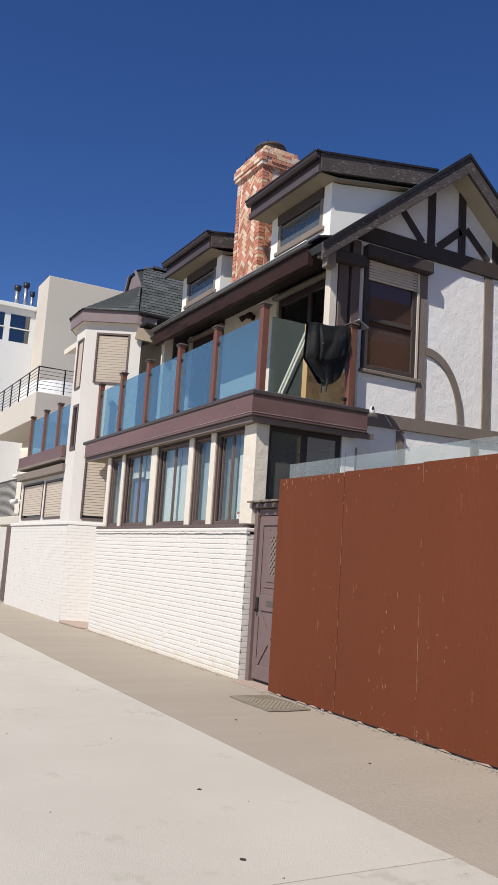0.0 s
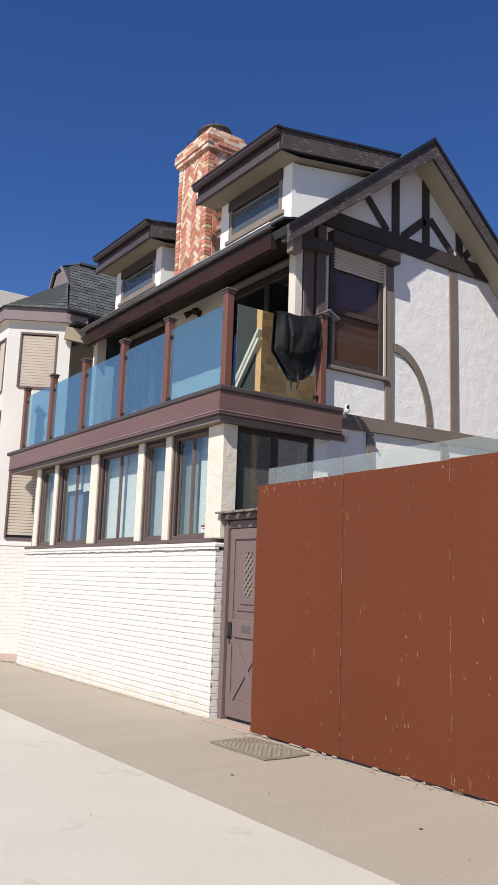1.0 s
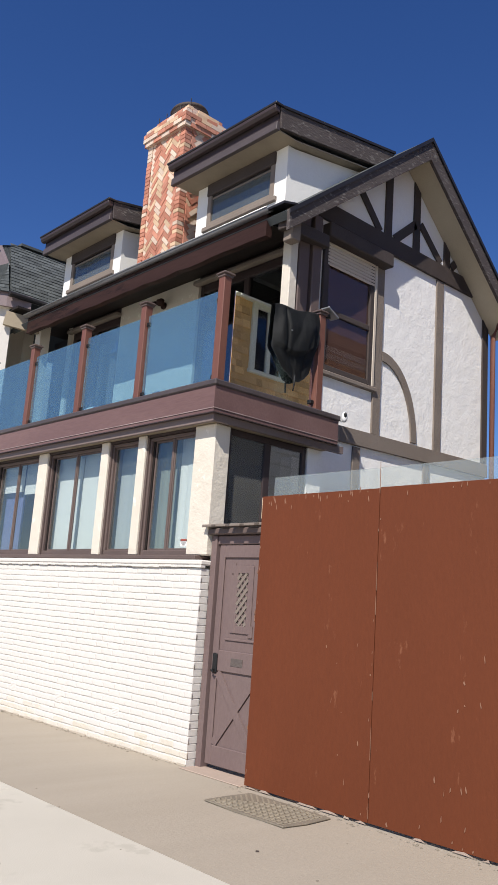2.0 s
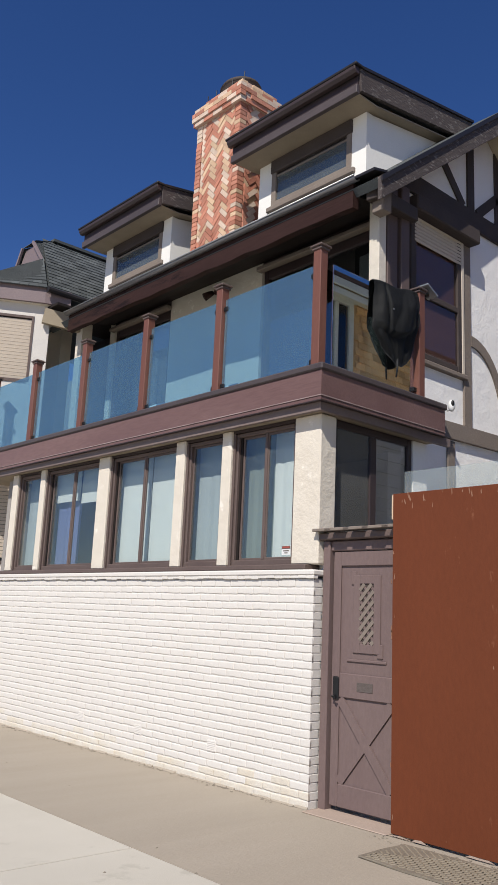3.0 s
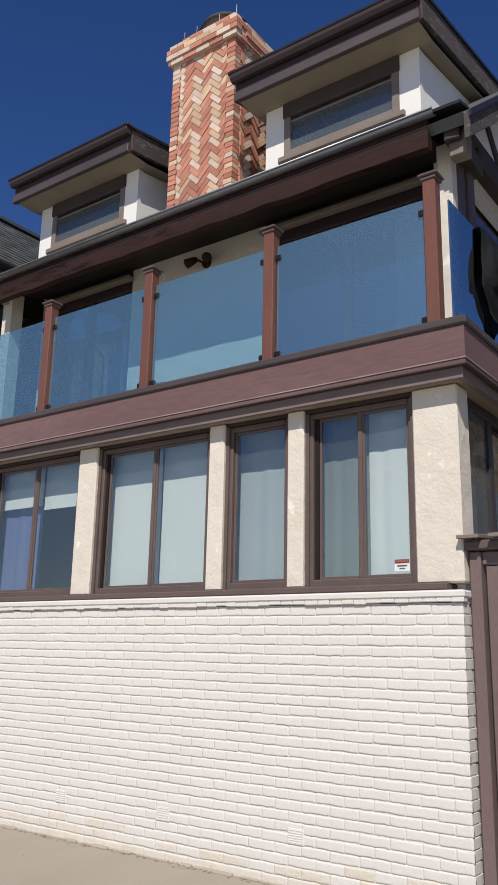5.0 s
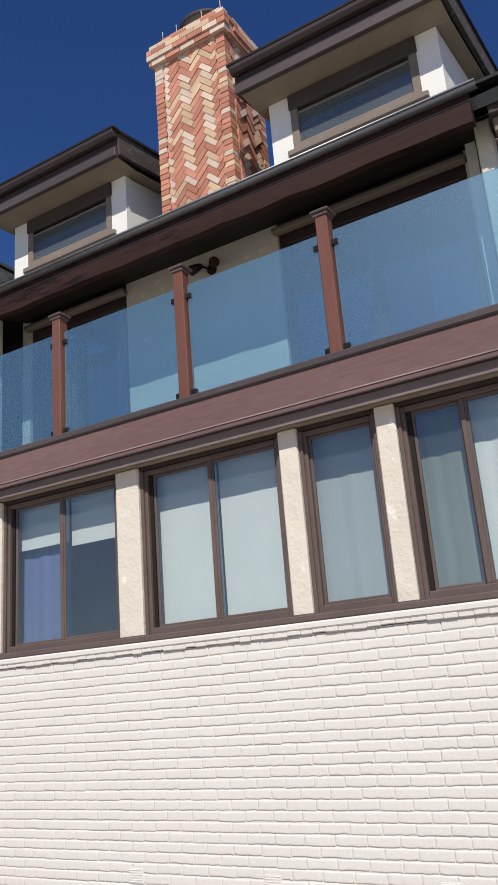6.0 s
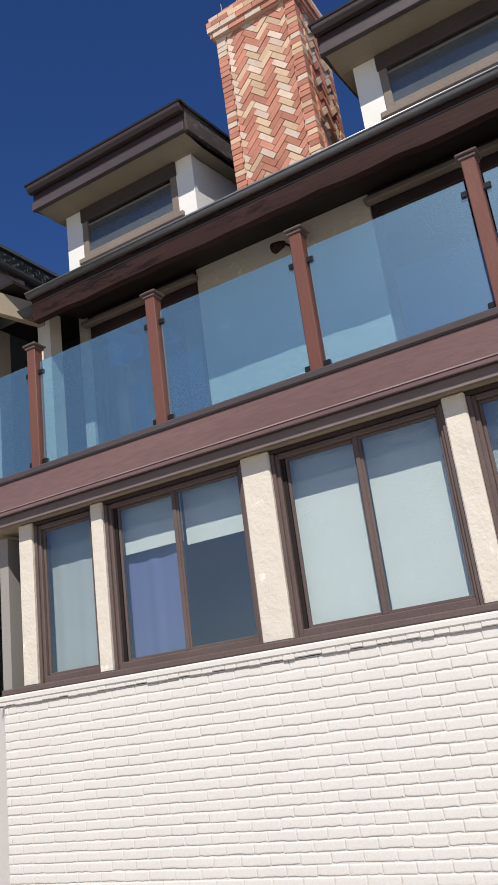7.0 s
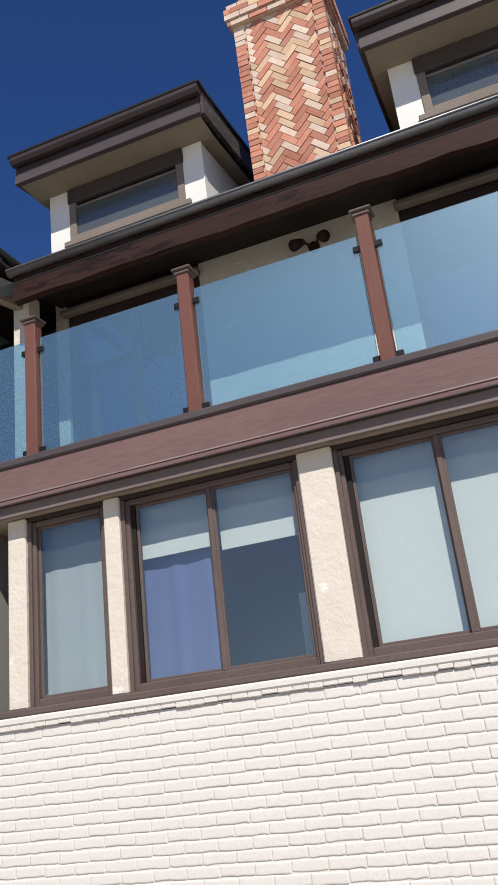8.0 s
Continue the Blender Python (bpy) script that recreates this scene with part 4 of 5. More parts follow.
courses("shingles", (5.72, 15.86, 6.47), (9.4, 15.86, 6.47), (6.30, RY, RZB), (9.4, RY, RZB), 17, br, M_ROOF)
bm = bm_new()
prism(bm, [(6.09, RY - 0.60, 7.40), (6.09, RY + 0.46, 7.40), (6.09, RY + 0.16, 7.84), (6.09, RY - 0.20, 7.84)], (0.06, 0, 0))
part("gablet", bm, M_BAYF, br, "small grey-mauve gablet")
for side in (-1, 1):
    bm = bm_new()
    beam(bm, (6.035, RY + (0.50 if side > 0 else -0.66), 7.36), (6.035, RY + side * 0.20, 7.88), 0.04, 0.05)
    part("gablet_trim", bm, M_BAYF, br)
bm = bm_new()
beam(bm, (6.50, RY, RZB + 0.03), (9.5, RY, RZB + 0.03), 0.16, 0.05)
part("ridge_cap", bm, M_ROOF, br)
bm = bm_new()
tube(bm, [(5.68, 15.84, 6.46), (8.0, 15.80, 6.43)], 0.05, 10)
part("gutter", bm, M_METALD, br)

# ---- the far low wing ----
part("brick_wall_core", box(bm_new(), BX + 0.0045, 5.05, BY + 0.03, 21.7, 0.0, 1.97), M_JOINTW, house)
bm = bm_new()
prism(bm, [(BX + 0.006, BY + 0.004, 0), (AX - 0.04, AY + 0.028, 0), (AX, AY + 0.3, 0), (BX + 0.15, BY + 0.25, 0)], (0, 0, 1.97))
part("brick_wall_core", bm, M_JOINTW, house)
bm = bm_new()
prism(bm, [(BX - 0.03, 21.72, 1.972), (BX - 0.03, BY - 0.0, 1.972), (AX - 0.02, AY, 1.972), (AX, AY + 0.2, 1.972), (BX + 0.2, BY + 0.2, 1.972), (BX + 0.2, 21.72, 1.972)], (0, 0, 0.07), 0.01)
part("wall_cap", bm, M_BRICKW, house)
w, p, d, n = facet_wall((4.90, 21.3), (4.90, BY + 0.1), 2.042, 3.2, M_BAYW, "wing_wall", holes=((0.25, 2.15, 2.15, 3.02), (2.35, 4.0, 2.15, 3.0), (4.22, 4.55, 2.15, 2.98)))
shutter(w, p, d, n, 0.25, 2.15, 2.15, 3.02, 0.06)
shutter(w, p, d, n, 2.35, 4.0, 2.15, 3.0)
shutter(w, p, d, n, 4.22, 4.55, 2.15, 2.98, 0.06)
part("wing_beam", box(bm_new(), 4.74, 4.95, 17.2, 21.3, 3.10, 3.28, 0.01), M_TIMBERL, house)
part("balcony_fascia", box(bm_new(), 4.72, 4.80, 17.25, 21.2, 3.42, 3.68, 0.006), M_FASCIA, house)
part("fascia_trim", box(bm_new(), 4.70, 4.95, 17.25, 21.2, 3.36, 3.418), M_TIMBERL, house)
part("balcony_deck", box(bm_new(), 4.80, 6.6, 17.3, 21.2, 3.43, 3.66), M_CREAM, house)
for y in (18.25, 19.45, 20.75):
    post(4.88, y, 3.66, 4.72)
for a, b in ((17.3, 18.25), (18.25, 19.45), (19.45, 20.75)):
    part("glass_panel", box(bm_new(), 4.875, 4.887, a + 0.06, b - 0.06, 3.70, 4.62), M_GLASSB, house).visible_shadow = False
part("wing_back", box(bm_new(), 6.4, 6.6, 16.6, 21.3, 3.6, 6.2), M_CREAM, house)
bm = bm_new()
prism(bm, [(4.95, 17.6, 5.98), (6.6, 17.6, 6.5), (6.6, 17.6, 6.62), (4.95, 17.6, 6.10)], (0, 1.1, 0))
part("wing_roof", bm, M_CREAM, house)

# ---- the gate beside the house ----
gate = thing("gate", (5.1, 8.65, 0), "mauve-brown wooden gate with lattice window, closed", "gate")
gx = 5.10
leaf = part("gate_leaf", box(bm_new(), gx, gx + 0.045, 8.335, 9.045, 0.048, 2.03, 0.006), M_GATE, gate)
part("jamb", box(bm_new(), gx - 0.05, gx + 0.06, 9.06, 9.135, 0.0, 2.12, 0.008), M_GATE, gate)
part("jamb", box(bm_new(), gx - 0.03, gx + 0.06, 8.02, 8.32, 0.0, 2.12, 0.008), M_GATE, gate)
part("head", box(bm_new(), gx - 0.03, gx + 0.06, 8.32, 9.06, 2.035, 2.12, 0.008), M_GATE, gate)
part("lintel", box(bm_new(), gx - 0.09, gx + 0.07, 7.95, 9.16, 2.125, 2.185, 0.01), M_TRIM, gate)
for k in range(6):
    y = 8.03 + k * 0.20
    bm = bm_new()
    prism(bm, [(gx - 0.16, y, 2.19), (gx + 0.12, y, 2.215), (gx + 0.12, y, 2.245), (gx - 0.16, y, 2.215)], (0, 0.14, 0), 0.004)
    part("slat", bm, M_TIMBERL, gate)


def rail(a, b, z0, z1, d=0.018, name="rail"):
    part(name, box(bm_new(), gx - d, gx - 0.001, a, b, z0, z1, 0.006), M_GATE, leaf)


rail(8.96, 9.04, 0.048, 2.03, name="stile")
rail(8.34, 8.42, 0.048, 2.03, name="stile")
rail(8.422, 8.958, 1.91, 2.03)
rail(8.422, 8.958, 0.87, 1.06)
rail(8.422, 8.958, 0.048, 0.22)
rail(8.49, 8.89, 1.15, 1.175, 0.012, "moulding")
L0, L1 = 8.62, 8.76
for a, b, z0, z1 in ((L1, 8.83, 1.22, 1.84), (8.55, L0, 1.22, 1.84), (L0, L1, 1.765, 1.84), (L0, L1, 1.22, 1.295)):
    rail(a, b, z0, z1, 0.012, "lattice_frame")
rail(8.80, 8.855, 1.76, 1.87, 0.010, "crossette")
rail(8.525, 8.58, 1.19, 1.30, 0.010, "crossette")
# added dark sheet paints the unlit holes between the slats
part("lattice_back", box(bm_new(), gx - 0.003, gx - 0.001, L0, L1, 1.295, 1.765), M_TIMBER, leaf, "dark sheet standing for the black holes of the lattice")
for k in range(8):
    for slant in (1, -1):
        zc = 1.17 + k * 0.078
        ya, yb = (L0, L1) if slant > 0 else (L1, L0)
        t0, t1 = max(0, (1.295 - zc) / 0.15), min(1, (1.765 - zc) / 0.15)
        if t1 - t0 < 0.1:
            continue
        bm = bm_new()
        depth = gx - (0.006 if slant > 0 else 0.010)
        beam(bm, (depth, ya + (yb - ya) * t0, zc + 0.15 * t0), (depth, ya + (yb - ya) * t1, zc + 0.15 * t1), 0.030 if slant < 0 else 0.022, 0.005, up=(1, 0, 0))
        part("lattice_slat", bm, M_TIMBERL if slant < 0 else M_GATE, leaf)
for s in (1, -1):
    bm = bm_new()
    beam(bm, (gx - 0.009, 8.43 if s > 0 else 8.95, 0.23), (gx - 0.009, 8.95 if s > 0 else 8.43, 0.86), 0.075, 0.014 if s > 0 else 0.012, up=(1, 0, 0))
    part("cross_brace", bm, M_GATE, leaf)
bm = bm_new()
box(bm, gx - 0.035, gx - 0.016, 8.955, 9.015, 0.85, 1.03, 0.008)
h = part("handle", bm, M_BLACK, leaf, "black keypad lock")
bm = bm_new()
tube(bm, [(gx - 0.03, 8.985, 0.88), (gx - 0.062, 8.985, 0.875), (gx - 0.068, 8.965, 0.87), (gx - 0.068, 8.945, 0.865)], 0.010, 8)
part("lever", bm, M_BLACK, leaf)

# ---- hoarding ----
hoard = thing("hoarding", (4.86, 3, 0), "rust-red painted plywood hoarding with chipped edges", "fence")
edge = [8.27, 6.96, 5.73, 4.48, 3.26, 2.04, 0.82, -0.40, -1.62, -2.84]
for i, (a, b) in enumerate(zip(edge, edge[1:])):
    part("plywood_sheet", box(bm_new(), 4.878 + 0.003 * (i % 2), 4.896 + 0.003 * (i % 2), b + 0.002, a - 0.002, 0.025, 2.44 + 0.008 * ((i * 7) % 3 - 1), 0.002), M_PLY, hoard)
part("post", box(bm_new(), 4.902, 4.99, 8.12, 8.21, 0.0, 2.40, 0.004), M_RAWWOOD, hoard, "raw pale timber post")
for y in (5.7, 3.3, 0.8, -1.6):
    part("post", box(bm_new(), 4.902, 4.99, y - 0.045, y + 0.045, 0.0, 2.38, 0.004), M_RAWWOOD, hoard, "raw pale timber post")
part("block", box(bm_new(), 4.90, 4.94, 8.262, 8.30, 2.24, 2.43, 0.004), M_RAWWOOD, hoard, "raw pale timber offcut")
sheet = solid("plastic_sheet", box(bm_new(), 4.995, 5.001, -2.8, 8.25, 2.2, 2.62), M_SHEET, "clouded translucent sheet standing behind the hoarding", "screen")
sheet.visible_shadow = False

# ---- small things ----
mat_ = thing("tread_plate", (4.52, 7.63, 0.005), "worn brown tread plate lying on the pavement", "mat")
bm = bm_new()
rm = random.Random(2)
outline = [(4.27, 7.20), (4.50, 7.19), (4.77, 7.21), (4.775, 7.6), (4.765, 8.06), (4.55, 8.075), (4.28, 8.06), (4.262, 7.7), (4.275, 7.4)]
prism(bm, [(px + rm.uniform(-0.006, 0.006), py + rm.uniform(-0.006, 0.006), 0.005) for px, py in outline], (0, 0, 0.012), 0.004)
part("plate", bm, M_MAT, mat_)
for s in (1, -1):
    for k in range(-8, 15):
        c = 7.22 + k * 0.066
        q = [(4.30, c), (4.74, c + s * 0.55)]
        t0, t1 = 0.0, 1.0
        y0_, y1_ = q[0][1], q[1][1]
        lo, hi = 7.24, 8.03
        ts = [(lo - y0_) / (y1_ - y0_), (hi - y0_) / (y1_ - y0_)]
        t0, t1 = max(0, min(ts)), min(1, max(ts))
        if t1 - t0 > 0.08:
            bm = bm_new()
            beam(bm, (4.30 + 0.44 * t0, y0_ + (y1_ - y0_) * t0, 0.0175), (4.30 + 0.44 * t1, y0_ + (y1_ - y0_) * t1, 0.0175), 0.012, 0.004)
            part("tread_ridge", bm, M_RIDGE, mat_)


# ---- curtains and blinds behind the lower windows ----
def curtain(name, y0, y1, z0, z1, x, amp, wave, mat, label, category="curtain"):
    """A hanging cloth with upright folds and a little thickness."""
    bm = bm_new()
    n = max(6, int((y1 - y0) / 0.012))
    rows_ = [z0, (z0 + z1) / 2, z1]
    rc = random.Random(int(y0 * 100))
    ph = rc.uniform(0, 6)
    front, back = [], []
    for z in rows_:
        f, g = [], []
        for k in range(n + 1):
            y = y0 + (y1 - y0) * k / n
            dx = 0.5 * amp * (math.sin(y * wave + ph) + 0.5 * math.sin(y * wave * 1.73 + ph * 2)) * (1.0 if z < z1 else 0.6)
            f.append(bm.verts.new((x + dx, y, z)))
            g.append(bm.verts.new((x + dx + 0.004, y, z)))
        front.append(f)
        back.append(g)
    for q in range(2):
        for k in range(n):
            bm.faces.new((front[q][k], front[q][k + 1], front[q + 1][k + 1], front[q + 1][k]))
            bm.faces.new((back[q][k + 1], back[q][k], back[q + 1][k], back[q + 1][k + 1]))
    bmesh.ops.recalc_face_normals(bm, faces=bm.faces[:])
    return solid(name, bm, mat, label, category, smooth=True)


CURX = 5.20
curtain("curtain", 9.90, 10.32, 1.95, 3.20, CURX, 0.008, 40, M_CURTG, "grey-green curtain drawn behind a window")
curtain("curtain", 9.49, 9.89, 1.95, 3.20, CURX - 0.02, 0.006, 34, M_CURTW, "white curtain drawn behind a window")
curtain("curtain", 10.50, 11.06, 1.95, 3.20, CURX, 0.006, 30, M_CURTB, "pale blue-grey curtain drawn behind a narrow window")
curtain("blind", 11.25, 11.86, 1.95, 3.20, CURX - 0.02, 0.002, 14, M_CURTW, "white roller blind fully down", "blind")
curtain("blind", 11.88, 12.49, 1.95, 3.20, CURX - 0.02, 0.002, 14, M_CURTW, "white roller blind fully down", "blind")
curtain("blind", 12.76, 13.38, 2.76, 3.20, CURX - 0.02, 0.002, 14, M_CURTW, "white roller blind pulled a third down", "blind")
curtain("blind", 13.40, 14.02, 2.80, 3.20, CURX - 0.03, 0.002, 14, M_CURTW, "white roller blind pulled a third down", "blind")
curtain("curtain", 13.45, 14.02, 1.95, 3.12, CURX + 0.03, 0.010, 30, M_CURTP, "violet-blue curtain drawn behind a window")
curtain("curtain", 14.18, 14.78, 1.95, 3.20, CURX, 0.005, 30, M_CURTB, "pale blue-grey curtain drawn behind a narrow window")
solid("picture_board", box(bm_new(), 5.5, 5.53, 12.79, 13.0, 1.6, 2.45, 0.004), M_CURTW, "pale board standing inside the window", "board")
curtain("curtain", 10.10, 10.55, 3.68, 5.85, 7.10, 0.02, 26, M_CURTW, "white curtain gathered behind the balcony door")
curtain("curtain", 14.12, 14.42, 3.68, 5.85, 7.10, 0.02, 26, M_CURTW, "white curtain gathered behind the balcony door")

# warning sticker on the corner window
st = part("sticker", box(bm_new(), 5.074, 5.0755, 9.55, 9.66, 2.02, 2.10), M_WHITEP, wins[0], "small warning sticker")
part("sticker_band", box(bm_new(), 5.071, 5.0735, 9.552, 9.658, 2.073, 2.098), M_TRIM, wins[0])
part("sticker_band", box(bm_new(), 5.0695, 5.0708, 9.56, 9.65, 2.078, 2.093), M_RED, wins[0])
part("sticker_bar", box(bm_new(), 5.071, 5.0735, 9.57, 9.64, 2.052, 2.060), M_TRIM, wins[0])
part("sticker_bar", box(bm_new(), 5.071, 5.0735, 9.585, 9.625, 2.034, 2.041), M_TRIM, wins[0])

# vents in the brick wall
for y in (10.36, 11.52, 12.62):
    v = thing("wall_vent", (FX, y, 0.30), "white painted louvred vent set in the brick wall", "vent", "wall vents")
    part("vent_frame", box(bm_new(), FX - 0.0095, FX + 0.01, y - 0.065, y + 0.065, 0.262, 0.366, 0.006), M_BRICKW, v)
    for k in range(6):
        bm = bm_new()
        z = 0.274 + k * 0.015
        prism(bm, [(FX - 0.0097, y - 0.055, z), (FX - 0.0097, y - 0.055, z + 0.006), (FX - 0.0115, y - 0.055, z + 0.003), (FX - 0.0115, y - 0.055, z)], (0, 0.11, 0))
        part("louvre", bm, M_BRICKW, v)

# cement fillet along the foot of the wall
bm = bm_new()
rf = random.Random(8)
y = YN
while y < YF:
    s = rf.uniform(0.08, 0.3)
    hgt, dp = rf.uniform(0.006, 0.022), rf.uniform(0.01, 0.03)
    prism(bm, [(FX - dp - 0.008, y, 0.004), (FX, y, 0.004), (FX, y, 0.004 + hgt)], (0, s, 0))
    y += s * rf.uniform(0.7, 1.3)
tagged(part("cement_fillet", bm, M_PAVE, house), kind="stuff")
bm = bm_new()
prism(bm, [(5.0, 15.16, 0.004), (5.55, 16.15, 0.004), (5.35, 16.45, 0.004), (4.80, 16.55, 0.004), (4.85, 15.5, 0.004)], (0, 0, 0.05), 0.01)
part("plinth", bm, M_PINK, house, "pinkish cement plinth")
part("threshold", box(bm_new(), 4.86, 5.16, 8.30, 9.12, 0.002, 0.012, 0.004), M_PINK, gate)

# ---- jacket over the balcony end ----
bm = bm_new()
NU, NV = 44, 46
grid = []
for v in range(NV + 1):
    row = []
    fv = v / NV
    for u in range(NU + 1):
        fu = u / NU
        left = 5.74 - 0.05 * fv + 0.9 * max(0, fv - 0.80)
        right = 6.42 - 0.10 * max(0, fv - 0.45)
        x = left + (right - left) * fu
        top = 4.70 + 0.07 * fu + 0.012 * math.sin(fu * 9)
        hem = 4.04 - 0.13 * math.sin(min(1, fu / 0.8) * math.pi) + 0.34 * max(0, fu - 0.80) ** 1.0 * 4
        # the cloth comes up behind the pane, rolls over it and hangs in front
        if fv < 0.22:
            q = fv / 0.22
            z, y = top - 0.34 * (1 - q) ** 1.3, 9.26
        elif fv < 0.32:
            a = math.pi * (fv - 0.22) / 0.10
            z, y = top + 0.03 * math.sin(a), 9.215 + 0.045 * math.cos(a)
        else:
            q = (fv - 0.32) / 0.68
            z, y = top + (hem - top) * q, 9.18 - 0.035 * math.sin(q * 2.6) * min(1, fu / 0.15)
            fold = 0.020 * math.sin(fu * 9 + 2.2 * q + 1.5 * math.sin(fu * 3)) * (0.25 + 0.6 * q) + 0.004 * math.sin(fu * 31 + q * 9) * q
            fold += 0.022 * noise.noise(Vector((fu * 4 + q * 2, q * 3, 1.3)))
            y -= (abs(fold) + 0.3 * fold) * min(1, fu / 0.15)
            if fu < 0.86:
                y -= 0.045 * min(1, q / 0.25) * min(1, fu / 0.15) if q < 0.62 else 0.0
                y += 0.03 * (1 - abs(fu - 0.25) / 0.04) if abs(fu - 0.25) < 0.04 and q < 0.62 else 0.0
            y -= 0.010 * abs(noise.noise(Vector((fu * 11 + q * 5, q * 6 - fu * 4, 7.7))))
        row.append(bm.verts.new((x + 0.006 * noise.noise(Vector((fu * 9, fv * 9, 4))), y, z)))
    grid.append(row)
for v in range(NV):
    for u in range(NU):
        bm.faces.new((grid[v][u], grid[v][u + 1], grid[v + 1][u + 1], grid[v + 1][u]))
bmesh.ops.solidify(bm, geom=bm.faces[:], thickness=0.008)
jacket = thing("jacket", (6.0, 9.2, 3.66), "black jacket slung over the glass balustrade", "jacket")
part("cloth", bm, M_CLOTH, jacket, smooth=True)
bm = bm_new()
tube(bm, [(6.05, 9.15, 4.02), (6.045, 9.14, 3.90), (6.04, 9.15, 3.80)], [0.012, 0.011, 0.008], 8)
part("strap", bm, M_CLOTH, jacket, smooth=True)
part("badge", box(bm_new(), 5.905, 5.925, 9.085, 9.09, 4.44, 4.455), M_STEEL, jacket, "tiny pale badge")

# ---- security camera, post lamp, wall floodlight ----
cctv = thing("security_camera", (6.68, 9.0, 3.55), "white egg-shaped security camera fixed to the balcony fascia", "camera")
bm = bm_new()
bmesh.ops.create_uvsphere(bm, u_segments=18, v_segments=12, radius=0.045, matrix=Matrix.Translation((6.70, 8.97, 3.62)) @ Matrix.Diagonal((0.8, 0.8, 1.35, 1)))
part("housing", bm, M_WHITEP, cctv, smooth=True)
bm = bm_new()
bmesh.ops.create_uvsphere(bm, u_segments=14, v_segments=8, radius=0.024, matrix=Matrix.Translation((6.685, 8.945, 3.64)) @ Matrix.Diagonal((0.8, 0.7, 1.3, 1)))
part("lens", bm, M_BLACK, cctv, smooth=True)
bm = bm_new()
tube(bm, [(6.70, 8.98, 3.59), (6.70, 9.02, 3.58)], 0.015, 8)
part("bracket", bm, M_WHITEP, cctv)

pl = thing("post_lamp", (6.5, 9.2, 4.85), "small solar lamp with slanted panel on the rail post", "lamp")
bm = bm_new()
prism(bm, [(6.50, 9.11, 4.895), (6.68, 9.11, 4.805), (6.69, 9.11, 4.825), (6.51, 9.11, 4.915)], (0, 0.13, 0), 0.004)
part("panel", bm, M_STEEL, pl)
bm = bm_new()
tube(bm, [(6.56, 9.17, 4.86), (6.56, 9.17, 4.79)], [0.02, 0.032], 10)
part("lamp_head", bm, M_BLACK, pl, smooth=True)

fl = thing("floodlight", (6.78, 12.8, 5.82), "bronze twin-head floodlight on the wall under the eave", "light")
bm = bm_new()
tube(bm, [(6.80, 12.80, 5.86), (6.765, 12.80, 5.86)], 0.055, 16)
part("mount", bm, M_WOODFAS, fl)
for s in (-1, 1):
    bm = bm_new()
    tube(bm, [(6.765, 12.80 + s * 0.02, 5.86), (6.70, 12.80 + s * 0.07, 5.89), (6.69, 12.80 + s * 0.09, 5.88)], 0.012, 8)
    part("arm", bm, M_WOODFAS, fl)
    bm = bm_new()
    tube(bm, [(6.70, 12.80 + s * 0.08, 5.90), (6.66, 12.80 + s * 0.11, 5.87), (6.60, 12.80 + s * 0.15, 5.82)], [0.03, 0.045, 0.058], 14)
    part("lamp_head", bm, M_WOODFAS, fl, smooth=True)

bm = bm_new()
tube(bm, [(RIGHT + 0.06, 9.42, 6.15), (RIGHT - 0.02, 9.52, 6.02), (RIGHT - 0.02, 9.62, 5.85), (RIGHT - 0.02, 9.63, 0.1)], 0.04, 10)
part("downspout", bm, M_POST, house, "red-brown downspout", True)

# ---- shingled neighbour across the alley ----
nb = thing("shingled_house", (10, 3, 0), "golden cedar-shingled house with pale window frames", "house")
NY, NX = 6.55, 7.42
bm = bm_new()
for x0, x1, z0, z1 in ((NX, 7.80, 0, 6.2), (8.46, 14.0, 0, 6.2), (7.80, 8.46, 0, 4.95), (7.80, 8.46, 6.0, 6.2)):
    box(bm, x0, x1, NY - 0.15, NY, z0, z1)
part("street_wall", box(bm_new(), NX, NX + 0.15, 0.0, NY - 0.15, 0, 6.2), M_GREENP, nb, "dull green boarded wall")
box(bm, NX + 0.15, 14.0, 0.0, 0.15, 0, 6.2)
bmesh.ops.remove_doubles(bm, verts=bm.verts[:], dist=0.0005)
nwall = part("wall", bm, M_SHINGLE, nb)
verts, faces = [], []
rs = random.Random(21)
for k in range(18):
    z0 = 4.2 + k * 0.105
    if z0 > 6.0:
        break
    for face in (0,):
        s = -rs.uniform(0, 0.1)
        end = 14.0 - NX if face == 0 else 6.4
        while s < end:
            w_ = rs.uniform(0.10, 0.24)
            a, c = max(s, 0) + 0.003, min(s + w_, end) - 0.003
            s += w_
            if c - a < 0.02:
                continue
            if face == 0 and NX + c > 7.74 and NX + a < 8.52 and z0 > 4.8 and z0 < 6.05:
                continue
            o = 0.022 + rs.uniform(0, 0.006)
            zb = z0 + rs.uniform(-0.006, 0.006)
            n0 = len(verts)
            for t_, dz, oo in ((a, 0, o), (c, 0, o), (c, 0.12, 0.004), (a, 0.12, 0.004), (a, 0, 0.0), (c, 0, 0.0)):
                verts.append((NX + t_, NY + oo, zb + dz) if face == 0 else (NX - oo, NY - t_, zb + dz))
            faces += [(n0, n0 + 1, n0 + 2, n0 + 3), (n0 + 4, n0 + 5, n0 + 1, n0)]
me = bpy.data.meshes.new("shingles")
me.from_pydata(verts, [], faces)
me.materials.append(M_SHINGLE)
tagged(attach(new("shingles", me), nwall), kind="stuff")
